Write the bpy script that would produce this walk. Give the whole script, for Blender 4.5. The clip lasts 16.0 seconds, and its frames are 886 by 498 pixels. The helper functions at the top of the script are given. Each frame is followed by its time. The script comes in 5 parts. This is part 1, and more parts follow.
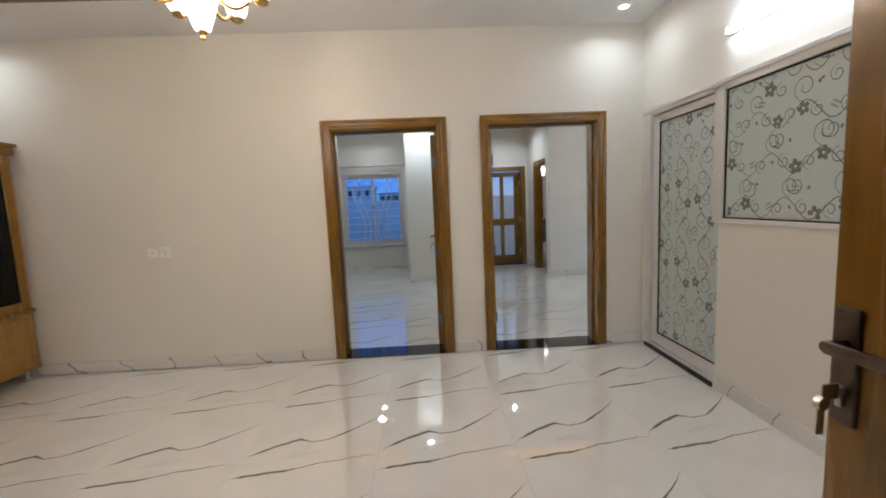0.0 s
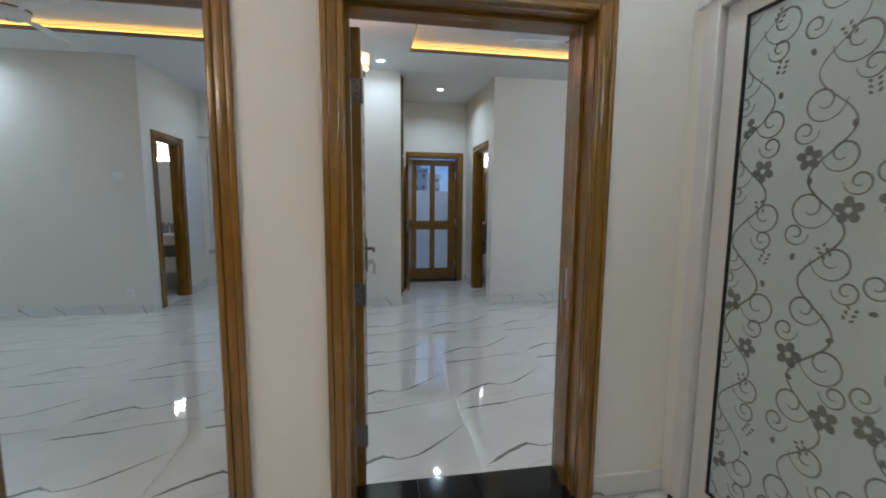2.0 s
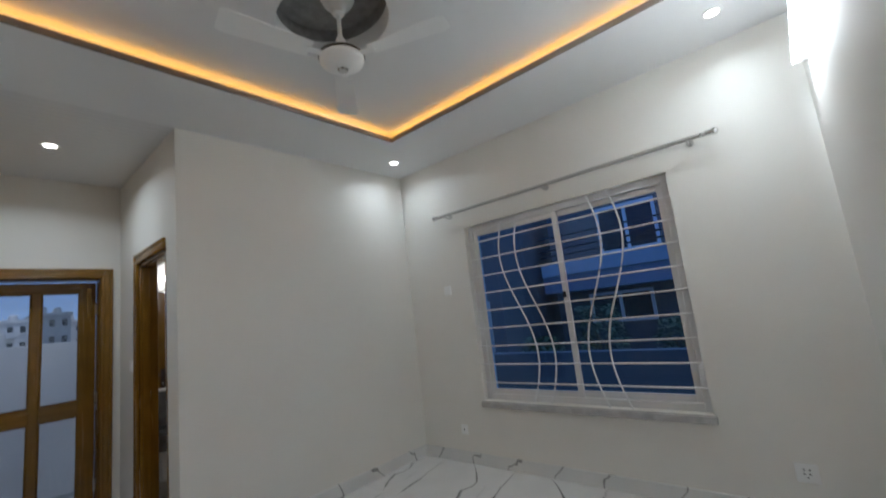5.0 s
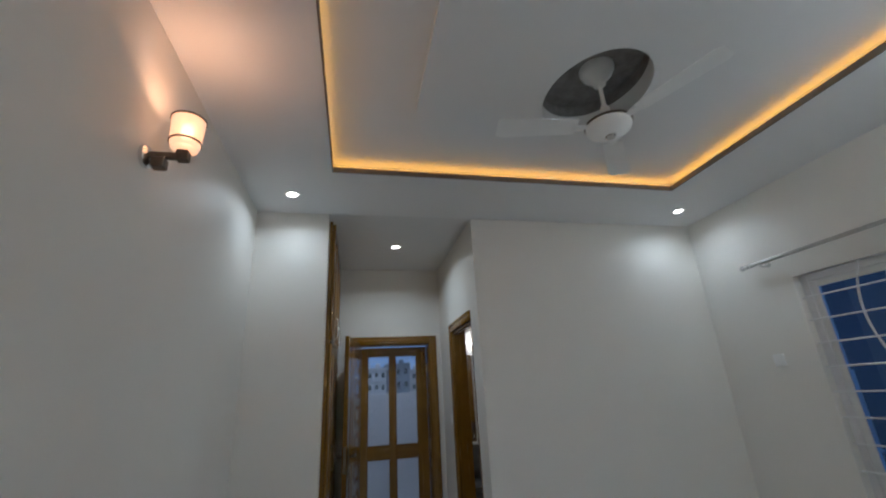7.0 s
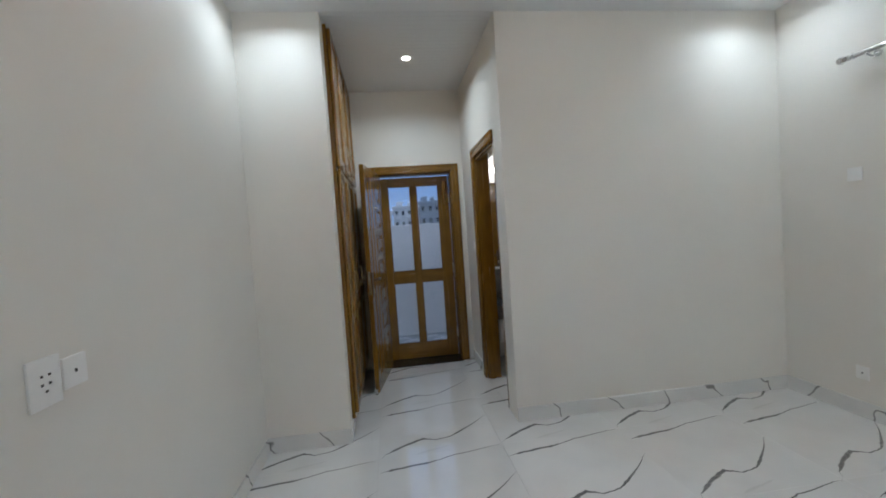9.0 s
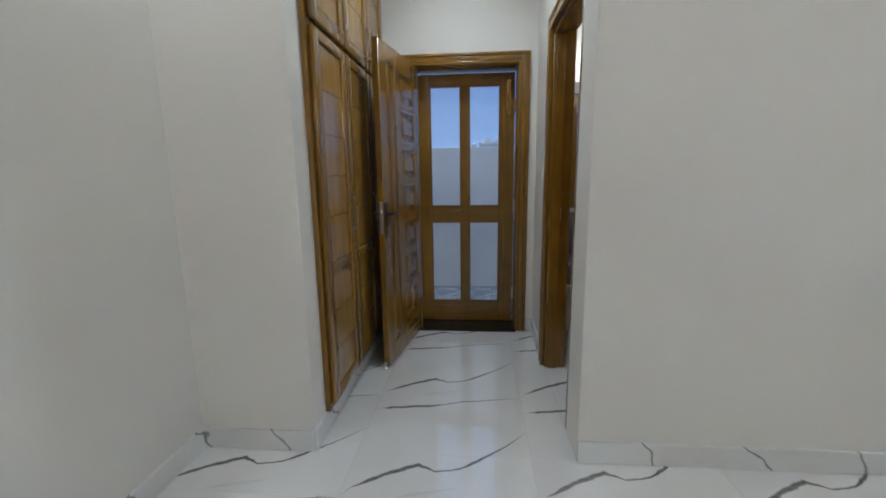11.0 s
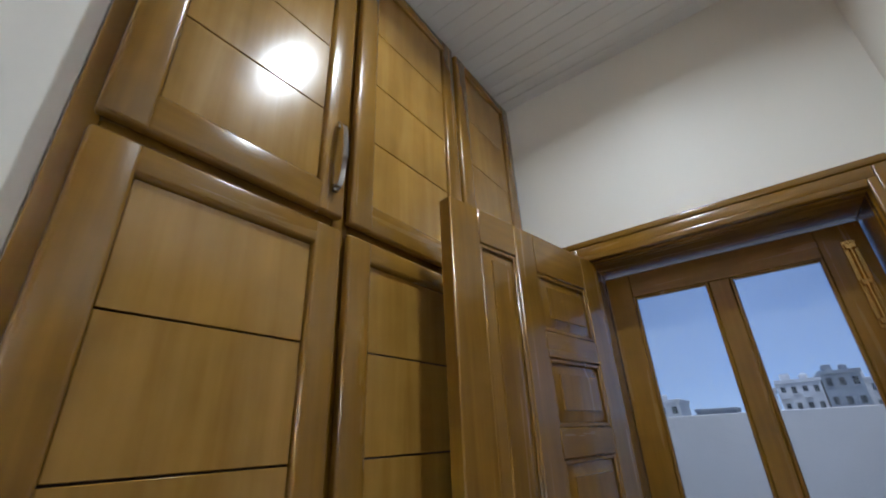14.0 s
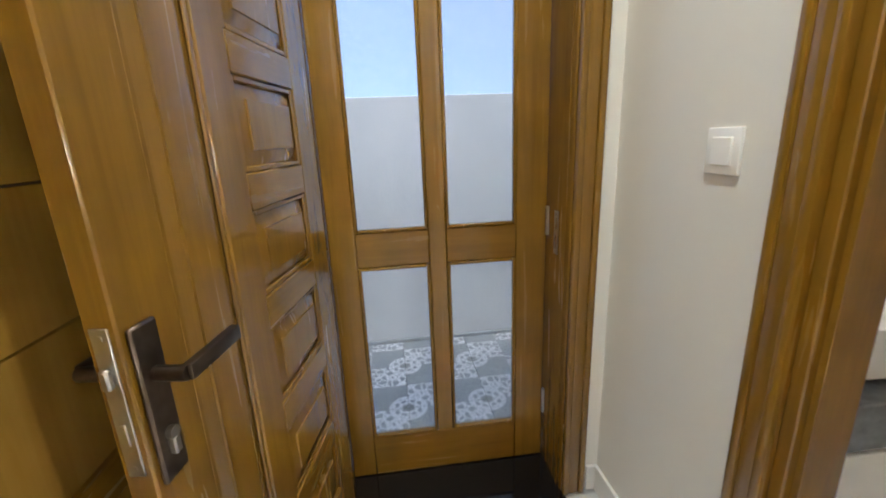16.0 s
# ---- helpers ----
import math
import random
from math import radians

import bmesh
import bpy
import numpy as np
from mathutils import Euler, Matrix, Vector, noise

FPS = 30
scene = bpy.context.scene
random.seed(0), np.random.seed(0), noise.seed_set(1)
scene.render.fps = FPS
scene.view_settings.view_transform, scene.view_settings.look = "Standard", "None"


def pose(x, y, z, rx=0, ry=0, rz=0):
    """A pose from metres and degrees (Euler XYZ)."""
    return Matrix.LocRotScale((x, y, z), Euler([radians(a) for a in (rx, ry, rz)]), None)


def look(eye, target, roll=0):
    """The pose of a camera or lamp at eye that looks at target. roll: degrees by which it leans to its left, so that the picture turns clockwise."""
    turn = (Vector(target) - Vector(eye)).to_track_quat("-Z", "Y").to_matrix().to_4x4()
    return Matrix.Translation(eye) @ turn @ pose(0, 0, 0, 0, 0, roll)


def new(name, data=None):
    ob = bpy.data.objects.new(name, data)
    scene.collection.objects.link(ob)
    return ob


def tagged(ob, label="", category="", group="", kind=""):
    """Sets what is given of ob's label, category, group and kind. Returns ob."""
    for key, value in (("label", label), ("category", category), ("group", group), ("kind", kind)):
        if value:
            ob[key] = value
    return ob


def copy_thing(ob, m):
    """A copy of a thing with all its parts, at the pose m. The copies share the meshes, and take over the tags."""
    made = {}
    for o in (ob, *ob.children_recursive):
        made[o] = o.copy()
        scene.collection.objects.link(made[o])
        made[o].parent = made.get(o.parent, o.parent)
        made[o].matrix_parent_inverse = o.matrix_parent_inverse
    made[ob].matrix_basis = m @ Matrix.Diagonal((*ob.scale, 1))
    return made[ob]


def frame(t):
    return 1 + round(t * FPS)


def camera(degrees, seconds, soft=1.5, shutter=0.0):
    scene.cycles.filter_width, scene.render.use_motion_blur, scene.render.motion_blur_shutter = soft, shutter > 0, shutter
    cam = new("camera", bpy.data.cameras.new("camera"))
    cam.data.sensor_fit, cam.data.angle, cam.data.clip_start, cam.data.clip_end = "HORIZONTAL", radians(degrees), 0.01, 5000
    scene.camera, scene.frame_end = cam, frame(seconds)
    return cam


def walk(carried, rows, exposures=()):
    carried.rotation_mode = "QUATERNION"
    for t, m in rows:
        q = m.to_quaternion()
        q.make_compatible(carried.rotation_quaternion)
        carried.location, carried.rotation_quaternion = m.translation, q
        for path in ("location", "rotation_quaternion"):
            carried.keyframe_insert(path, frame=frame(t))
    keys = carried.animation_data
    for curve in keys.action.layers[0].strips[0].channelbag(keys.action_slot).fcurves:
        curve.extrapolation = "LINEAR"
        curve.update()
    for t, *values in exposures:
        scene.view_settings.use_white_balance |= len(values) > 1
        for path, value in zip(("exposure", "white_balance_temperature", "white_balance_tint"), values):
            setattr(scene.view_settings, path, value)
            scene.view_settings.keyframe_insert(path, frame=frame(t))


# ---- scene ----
cam = camera(93.8, 16.0, soft=1.8, shutter=0.2)

PATH = [
    (0, (-0.052, -0.284, 1.384), (0.023, 1.702, 1.162), -2.5),
    (0.5, (0.107, 0.176, 1.369), (0.334, 2.151, 1.151), -1.2),
    (1, (0.293, 0.729, 1.337), (0.589, 2.693, 1.098), 0.2),
    (1.5, (0.482, 1.269, 1.322), (0.777, 3.232, 1.086), 1.0),
    (2, (0.632, 1.851, 1.318), (0.964, 3.809, 1.085), 0.5),
    (2.5, (0.76, 2.435, 1.299), (1.154, 4.371, 0.989), -0.2),
    (3, (0.841, 2.949, 1.206), (1.384, 4.798, 0.67), -0.7),
    (3.5, (0.944, 3.397, 1.158), (1.818, 5.067, 0.489), -0.2),
    (4, (1.075, 3.787, 1.183), (2.429, 5.134, 0.588), 1.9),
    (4.2, (1.137, 3.887, 1.212), (2.656, 5.108, 0.764), 1.8),
    (6.3, (1.247, 3.836, 1.505), (2.115, 5.267, 2.6), -8.8),
    (6.5, (1.227, 3.838, 1.499), (1.945, 5.418, 2.493), -6.8),
    (7, (1.19, 3.868, 1.438), (1.597, 5.71, 2.103), -3.1),
    (7.5, (1.182, 3.893, 1.389), (1.389, 5.852, 1.733), -2.6),
    (8, (1.199, 3.96, 1.372), (1.409, 5.943, 1.527), -4.4),
    (8.2, (1.224, 4.004, 1.386), (1.525, 5.979, 1.489), -5.1),
    (10.5, (1.59, 4.899, 1.265), (1.558, 6.871, 0.934), -1.1),
    (11, (1.699, 5.338, 1.228), (1.535, 7.299, 0.871), -0.8),
    (11.5, (1.756, 5.758, 1.224), (1.361, 7.677, 0.82), -0.5),
    (12, (1.734, 6.177, 1.248), (1.019, 7.994, 0.813), -0.7),
    (12.5, (1.735, 6.537, 1.251), (0.705, 8.232, 0.996), -1.1),
    (13, (1.642, 6.801, 1.313), (0.449, 8.39, 1.545), -1.7),
    (13.5, (1.619, 6.953, 1.421), (0.432, 8.407, 2.11), -2.5),
    (14, (1.645, 7.071, 1.443), (0.57, 8.54, 2.272), -2.6),
    (14.5, (1.668, 7.178, 1.389), (0.868, 8.914, 1.976), -3.6),
    (15, (1.617, 7.299, 1.347), (1.208, 9.254, 1.452), -3.3),
    (15.5, (1.52, 7.388, 1.284), (1.488, 9.365, 0.985), -2.5),
    (16, (1.458, 7.326, 1.26), (1.688, 9.244, 0.743), -2.3),
]
EXPOSURES = [(0, 0.53, 6300, 11), (0.6, 0.29, 6150, 10), (1.5, 0.31, 5850, 7), (2.5, 0.62, 5750, 6), (3.3, 0.97, 6000, 8), (3.7, 0.88, 6250, 9), (4.2, 0.62, 6350, 11), (5.2, -0.1, 6200, 11),
             (6.3, -0.47, 5950, 11), (7.5, -0.04, 6100, 9), (8.2, 0.22, 6150, 10), (10.3, 0.56, 6250, 9), (11.5, 0.66, 6250, 10), (12.2, 0.89, 6250, 11), (13.1, 0.86, 6250, 12), (13.8, 0.6, 6400, 13), (14.5, 0.74, 6400, 12),
             (15.1, 1.3, 6700, 11), (16, 1.74, 7350, 10)]
walk(cam, [(t, look(eye, target, roll)) for t, eye, target, roll in PATH], EXPOSURES)

# ---- world and light ----
world = bpy.data.worlds.new("dusk_sky")
scene.world = world
world.use_nodes = True
wn = world.node_tree.nodes
sky = wn.new("ShaderNodeTexSky")
sky.sky_type, sky.sun_disc = "NISHITA", False
sky.sun_elevation, sky.sun_rotation = radians(71), radians(190)
sky.air_density, sky.dust_density, sky.ozone_density = 0.55, 0.0, 3.0
veil = wn.new("ShaderNodeMixRGB")          # an even veil of cloud over the sky
veil.inputs[0].default_value = 0.82
veil.inputs[2].default_value = (1.4, 2.45, 4.9, 1)
world.node_tree.links.new(sky.outputs[0], veil.inputs[1])
world.node_tree.links.new(veil.outputs[0], wn["Background"].inputs[0])
wn["Background"].inputs[1].default_value = 0.12
SUN = bpy.data.lights.new("sun", "SUN")
SUN.energy, SUN.angle, SUN.color = 1.5, radians(25), (0.80, 0.88, 1.0)
new("sun", SUN).matrix_world = look((0, 0, 20), (0.057, 0.321, 19.0545))


def downlight_lamp(x, y, z, watts, colour=(0.81, 0.93, 1.0)):
    d = bpy.data.lights.new("downlight_beam", "AREA")
    d.shape, d.size, d.energy, d.color, d.spread = "DISK", 0.075, watts, colour, radians(150)
    ob = new("downlight_beam", d)
    ob.matrix_world = pose(x, y, z)
    return ob


def bulb_lamp(x, y, z, watts, colour, radius=0.04):
    d = bpy.data.lights.new("bulb", "POINT")
    d.energy, d.color, d.shadow_soft_size = watts, colour, radius
    ob = new("bulb", d)
    ob.location = (x, y, z)
    return ob


def strip_lamp(m, length, width, watts, colour):
    d = bpy.data.lights.new("strip", "AREA")
    d.shape, d.size, d.size_y, d.energy, d.color = "RECTANGLE", length, width, watts, colour
    ob = new("strip", d)
    ob.matrix_world = m
    return ob


CEIL = 2.835
LCEIL = 2.865
ROOM_SPOTS = [(0.737, 6.651), (3.896, 6.651), (3.896, 4.0), (0.737, 4.0)]
HALL_SPOT = (1.565, 7.695)
LOUNGE_SPOTS = [(1.589, 3.117), (-3.6, 3.117), (1.5, 0.1), (-3.6, 0.1)]
BEDROOM_SPOTS = [(-0.15, 6.66), (-3.5, 6.66), (-3.5, 4.0), (-1.1, 8.03)]
for x, y in ROOM_SPOTS:
    downlight_lamp(x, y, CEIL - 0.012, 2.1)
downlight_lamp(*HALL_SPOT, CEIL - 0.012, 5.6)
for x, y in LOUNGE_SPOTS:
    downlight_lamp(x, y, LCEIL - 0.012, 1.6, colour=(0.86, 0.96, 1.0))
for x, y in BEDROOM_SPOTS:
    downlight_lamp(x, y, CEIL - 0.012, 5.2 if y < 7 else 2.2)
strip_lamp(pose(3.3, 3.74, 2.40, -90, 0, 0), 1.18, 0.05, 32, (0.86, 0.955, 1.0))   # tube lamp on the bedroom's south wall
# tube lamp over the frosted partition, chandelier, bathroom mirror lamp
strip_lamp(pose(1.86, 1.75, 2.37, 0, -90, 0), 0.05, 1.18, 3.8, (0.86, 0.95, 1.0))
for k in range(5):
    a = 2 * math.pi * k / 5
    bulb_lamp(-1.1 + 0.3 * math.cos(a), 1.9 + 0.3 * math.sin(a), 2.47, 6.3, (1.0, 0.80, 0.60))
bulb_lamp(2.62, 8.30, 2.0, 1.9, (1.0, 0.98, 0.95))

# ---- materials ----


def mat(name):
    m = bpy.data.materials.new(name)
    m.use_nodes = True
    return m, m.node_tree.nodes, m.node_tree.links, m.node_tree.nodes["Principled BSDF"]


def plain(name, colour, rough=0.5, metal=0.0, vary=0.05, scale=6.0, bump=0.0, bscale=200.0, spec=0.5):
    """A surface with a slight large-scale change of tone and fine relief."""
    m, n, l, b = mat(name)
    b.inputs["Roughness"].default_value, b.inputs["Metallic"].default_value = rough, metal
    b.inputs["Specular IOR Level"].default_value = spec
    tc = n.new("ShaderNodeTexCoord")
    no = n.new("ShaderNodeTexNoise")
    no.inputs["Scale"].default_value, no.inputs["Detail"].default_value = scale, 6
    l.new(tc.outputs["Object"], no.inputs["Vector"])
    ra = n.new("ShaderNodeValToRGB")
    ra.color_ramp.elements[0].position, ra.color_ramp.elements[1].position = 0.3, 0.7
    ra.color_ramp.elements[0].color = (*[c * (1 - vary) for c in colour], 1)
    ra.color_ramp.elements[1].color = (*[min(1, c * (1 + vary)) for c in colour], 1)
    l.new(no.outputs["Fac"], ra.inputs["Fac"])
    l.new(ra.outputs["Color"], b.inputs["Base Color"])
    if bump:
        n2 = n.new("ShaderNodeTexNoise")
        n2.inputs["Scale"].default_value, n2.inputs["Detail"].default_value = bscale, 3
        l.new(tc.outputs["Object"], n2.inputs["Vector"])
        bp = n.new("ShaderNodeBump")
        bp.inputs["Strength"].default_value, bp.inputs["Distance"].default_value = bump, 0.002
        l.new(n2.outputs["Fac"], bp.inputs["Height"])
        l.new(bp.outputs["Normal"], b.inputs["Normal"])
    return m


def wood(name, dark, light, rough=0.22, grain=28.0, across=(1, 1, 0.06)):
    """Varnished wood: long grain with darker streaks and pores under a coat."""
    m, n, l, b = mat(name)
    tc = n.new("ShaderNodeTexCoord")
    oi = n.new("ShaderNodeObjectInfo")
    ad = n.new("ShaderNodeVectorMath")
    ad.operation = "ADD"
    sc = n.new("ShaderNodeVectorMath")
    sc.operation = "SCALE"
    sc.inputs[0].default_value = (3.0, 5.0, 2.0)
    l.new(oi.outputs["Random"], sc.inputs["Scale"])
    l.new(tc.outputs["Object"], ad.inputs[0])
    l.new(sc.outputs[0], ad.inputs[1])
    mp = n.new("ShaderNodeMapping")
    mp.inputs["Scale"].default_value = across
    l.new(ad.outputs[0], mp.inputs["Vector"])
    a = n.new("ShaderNodeTexNoise")
    a.inputs["Scale"].default_value, a.inputs["Detail"].default_value, a.inputs["Distortion"].default_value = grain, 8, 0.8
    l.new(mp.outputs[0], a.inputs["Vector"])
    c = n.new("ShaderNodeTexNoise")
    c.inputs["Scale"].default_value, c.inputs["Detail"].default_value = grain * 6, 4
    l.new(mp.outputs[0], c.inputs["Vector"])
    mx = n.new("ShaderNodeMath")
    mx.operation = "MULTIPLY_ADD"
    mx.inputs[1].default_value, mx.inputs[2].default_value = 0.3, -0.1
    l.new(c.outputs["Fac"], mx.inputs[0])
    sm = n.new("ShaderNodeMath")
    l.new(a.outputs["Fac"], sm.inputs[0])
    l.new(mx.outputs[0], sm.inputs[1])
    ra = n.new("ShaderNodeValToRGB")
    ra.color_ramp.elements[0].position, ra.color_ramp.elements[1].position = 0.3, 0.72
    ra.color_ramp.elements[0].color, ra.color_ramp.elements[1].color = (*dark, 1), (*light, 1)
    l.new(sm.outputs[0], ra.inputs["Fac"])
    big = n.new("ShaderNodeTexNoise")
    big.inputs["Scale"].default_value, big.inputs["Detail"].default_value = 7.0, 5
    l.new(ad.outputs[0], big.inputs["Vector"])
    tone = n.new("ShaderNodeMapRange")
    tone.inputs[1].default_value, tone.inputs[2].default_value, tone.inputs[3].default_value, tone.inputs[4].default_value = 0.3, 0.7, 0.85, 1.09
    l.new(big.outputs["Fac"], tone.inputs[0])
    stain = n.new("ShaderNodeVectorMath")
    stain.operation = "SCALE"
    l.new(ra.outputs["Color"], stain.inputs[0])
    l.new(tone.outputs[0], stain.inputs["Scale"])
    l.new(stain.outputs[0], b.inputs["Base Color"])
    gloss = n.new("ShaderNodeMapRange")
    gloss.inputs[3].default_value, gloss.inputs[4].default_value = rough * 0.8, rough * 1.5
    l.new(a.outputs["Fac"], gloss.inputs[0])
    l.new(gloss.outputs[0], b.inputs["Roughness"])
    b.inputs["Coat Weight"].default_value, b.inputs["Coat Roughness"].default_value = 0.4, 0.1
    bp = n.new("ShaderNodeBump")
    bp.inputs["Strength"].default_value, bp.inputs["Distance"].default_value = 0.22, 0.001
    l.new(c.outputs["Fac"], bp.inputs["Height"])
    l.new(bp.outputs["Normal"], b.inputs["Normal"])
    return m


def glow(name, colour, strength):
    m, n, l, b = mat(name)
    b.inputs["Base Color"].default_value = (*colour, 1)
    b.inputs["Emission Color"].default_value = (*colour, 1)
    b.inputs["Emission Strength"].default_value = strength
    return m


def glass(name, tint=(1, 1, 1), rough=0.0, clear=0.9):
    """Thin clear pane: mostly see-through with a gloss that grows at grazing angles."""
    m, n, l, b = mat(name)
    tr = n.new("ShaderNodeBsdfTransparent")
    tr.inputs[0].default_value = (*tint, 1)
    gl = n.new("ShaderNodeBsdfGlossy")
    gl.inputs["Roughness"].default_value = rough
    fr = n.new("ShaderNodeFresnel")
    fr.inputs[0].default_value = 1.45
    mx = n.new("ShaderNodeMixShader")
    l.new(fr.outputs[0], mx.inputs[0])
    l.new(tr.outputs[0], mx.inputs[1])
    l.new(gl.outputs[0], mx.inputs[2])
    l.new(mx.outputs[0], n["Material Output"].inputs[0])
    return m


def tile_material(name, tx, ty):
    """Polished white tile: two grey veins that every tile carries alike, a faint cloud, high gloss."""
    m, n, l, b = mat(name)
    tc = n.new("ShaderNodeTexCoord")
    wob = n.new("ShaderNodeTexNoise")
    wob.inputs["Scale"].default_value, wob.inputs["Detail"].default_value = 22, 4
    l.new(tc.outputs["Object"], wob.inputs["Vector"])
    sx = n.new("ShaderNodeSeparateXYZ")
    l.new(tc.outputs["Object"], sx.inputs[0])

    def mathn(op, a, c, d=None):
        k = n.new("ShaderNodeMath")
        k.operation = op
        for i, v in enumerate((a, c, d)):
            if v is None:
                continue
            if isinstance(v, (int, float)):
                k.inputs[i].default_value = v
            else:
                l.new(v, k.inputs[i])
        return k.outputs[0]

    u = mathn("MULTIPLY_ADD", sx.outputs[0], 1 / tx, 0.5)
    v = mathn("MULTIPLY_ADD", sx.outputs[1], 1 / ty, 0.5)
    v = mathn("ADD", v, mathn("MULTIPLY_ADD", wob.outputs["Fac"], 0.03, -0.015))

    def curve(pts):
        k = n.new("ShaderNodeFloatCurve")
        c = k.mapping.curves[0]
        c.points[0].location, c.points[1].location = pts[0], pts[-1]
        for p in pts[1:-1]:
            c.points.new(*p)
        for p in c.points:
            p.handle_type = "VECTOR"
        k.mapping.update()
        l.new(u, k.inputs["Value"])
        return k.outputs[0]

    def vein(path, width):
        away = mathn("ABSOLUTE", mathn("SUBTRACT", v, curve(path)), 0)
        return mathn("SUBTRACT", 1.0, mathn("DIVIDE", away, mathn("MULTIPLY_ADD", curve(width), 0.035, 0.0001)))

    v1 = vein([(0, 0.0), (0.05, 0.075), (0.19, 0.17), (0.37, 0.265), (0.47, 0.215), (0.6, 0.243), (0.75, 0.355), (0.9, 0.49), (1, 0.6)],
              [(0, 0.0), (0.05, 0.1), (0.12, 0.5), (0.3, 0.65), (0.37, 0.5), (0.45, 0.2), (0.6, 0.22), (0.68, 0.45), (0.8, 0.3), (1, 0.02)])
    v2 = vein([(0, 0.81), (0.06, 0.826), (0.27, 0.862), (0.4, 0.876), (0.6, 0.94), (0.75, 0.965), (0.92, 0.998), (1, 1.0)],
              [(0, 0.0), (0.05, 0.1), (0.1, 0.42), (0.27, 0.5), (0.38, 0.45), (0.45, 0.2), (0.7, 0.15), (0.92, 0.12), (1, 0.0)])
    v3 = vein([(0, 0.4), (0.3, 0.02), (0.6, 0.1), (1, 0.2)], [(0, 0), (0.28, 0), (0.35, 0.6), (0.55, 0.3), (0.6, 0.0), (1, 0)])
    dark = mathn("MAXIMUM", v1, v2)
    sharp = n.new("ShaderNodeMapRange")
    sharp.inputs[1].default_value, sharp.inputs[2].default_value = 0.0, 0.45
    l.new(dark, sharp.inputs[0])
    soft = n.new("ShaderNodeMapRange")
    soft.inputs[1].default_value, soft.inputs[2].default_value, soft.inputs[4].default_value = 0.0, 1.0, 0.25
    l.new(v3, soft.inputs[0])
    cloud = n.new("ShaderNodeTexNoise")
    cloud.inputs["Scale"].default_value, cloud.inputs["Detail"].default_value = 3.5, 5
    l.new(tc.outputs["Object"], cloud.inputs["Vector"])
    base = n.new("ShaderNodeValToRGB")
    base.color_ramp.elements[0].position, base.color_ramp.elements[1].position = 0.35, 0.65
    base.color_ramp.elements[0].color, base.color_ramp.elements[1].color = (0.81, 0.81, 0.805, 1), (0.86, 0.86, 0.855, 1)
    l.new(cloud.outputs["Fac"], base.inputs["Fac"])
    tone = n.new("ShaderNodeTexNoise")
    tone.inputs["Scale"].default_value, tone.inputs["Detail"].default_value = 40, 5
    l.new(tc.outputs["Object"], tone.inputs["Vector"])
    vc = n.new("ShaderNodeValToRGB")
    vc.color_ramp.elements[0].position, vc.color_ramp.elements[1].position = 0.35, 0.7
    vc.color_ramp.elements[0].color, vc.color_ramp.elements[1].color = (0.10, 0.10, 0.11, 1), (0.26, 0.26, 0.26, 1)
    l.new(tone.outputs["Fac"], vc.inputs["Fac"])
    m1 = n.new("ShaderNodeMixRGB")
    l.new(soft.outputs[0], m1.inputs[0])
    l.new(base.outputs[0], m1.inputs[1])
    m1.inputs[2].default_value = (0.35, 0.35, 0.35, 1)
    m2 = n.new("ShaderNodeMixRGB")
    l.new(sharp.outputs[0], m2.inputs[0])
    l.new(m1.outputs[0], m2.inputs[1])
    l.new(vc.outputs[0], m2.inputs[2])
    l.new(m2.outputs[0], b.inputs["Base Color"])
    b.inputs["Roughness"].default_value = 0.035
    b.inputs["Specular IOR Level"].default_value = 0.95
    b.inputs["IOR"].default_value = 1.66
    b.inputs["Coat Weight"].default_value, b.inputs["Coat Roughness"].default_value, b.inputs["Coat IOR"].default_value = 0.8, 0.02, 1.6
    return m


TX, TY = 0.776, 0.758
M_TILE = tile_material("polished_tile", TX - 0.002, TY - 0.002)
M_GROUT = plain("grout", (0.62, 0.62, 0.61), 0.8)
M_WALL = plain("cream_paint", (0.81, 0.788, 0.742), 0.5, vary=0.015, scale=1.5, bump=0.06, bscale=90)
M_WHITE = plain("white_paint", (0.8, 0.8, 0.79), 0.6, vary=0.012, scale=1.5, bump=0.04, bscale=120)
M_CEIL = plain("ceiling_paint", (0.82, 0.82, 0.82), 0.7, vary=0.01, scale=1.0)
WOOD_DARK, WOOD_LIGHT = (0.194, 0.091, 0.0092), (0.262, 0.129, 0.0142)
M_WOOD = wood("varnished_wood", WOOD_DARK, WOOD_LIGHT)
M_WOODH = wood("varnished_wood_across", WOOD_DARK, WOOD_LIGHT, across=(0.06, 1, 1))
M_PANEL = wood("veneer_panel", (0.285, 0.146, 0.023), (0.385, 0.208, 0.042), grain=14, across=(1, 1, 0.08), rough=0.2)
M_GROOVE = plain("dark_groove", (0.05, 0.02, 0.008), 0.6)
M_BLACK = plain("black_granite", (0.008, 0.008, 0.009), 0.08, vary=0.6, scale=300)
M_STEEL = plain("brushed_steel", (0.55, 0.54, 0.52), 0.28, 1.0, vary=0.05, scale=60)
M_CHROME = plain("chrome", (0.75, 0.75, 0.75), 0.1, 1.0, vary=0.02)
M_HINGE = plain("dark_steel", (0.2, 0.19, 0.18), 0.35, 1.0, vary=0.1, scale=40)
M_BRONZE = plain("dark_bronze", (0.13, 0.10, 0.08), 0.35, 1.0, vary=0.2, scale=40)
M_BRASS = plain("brass", (0.55, 0.37, 0.13), 0.25, 1.0, vary=0.1, scale=40)
M_PLASTIC = plain("white_plastic", (0.9, 0.9, 0.89), 0.3, vary=0.02)
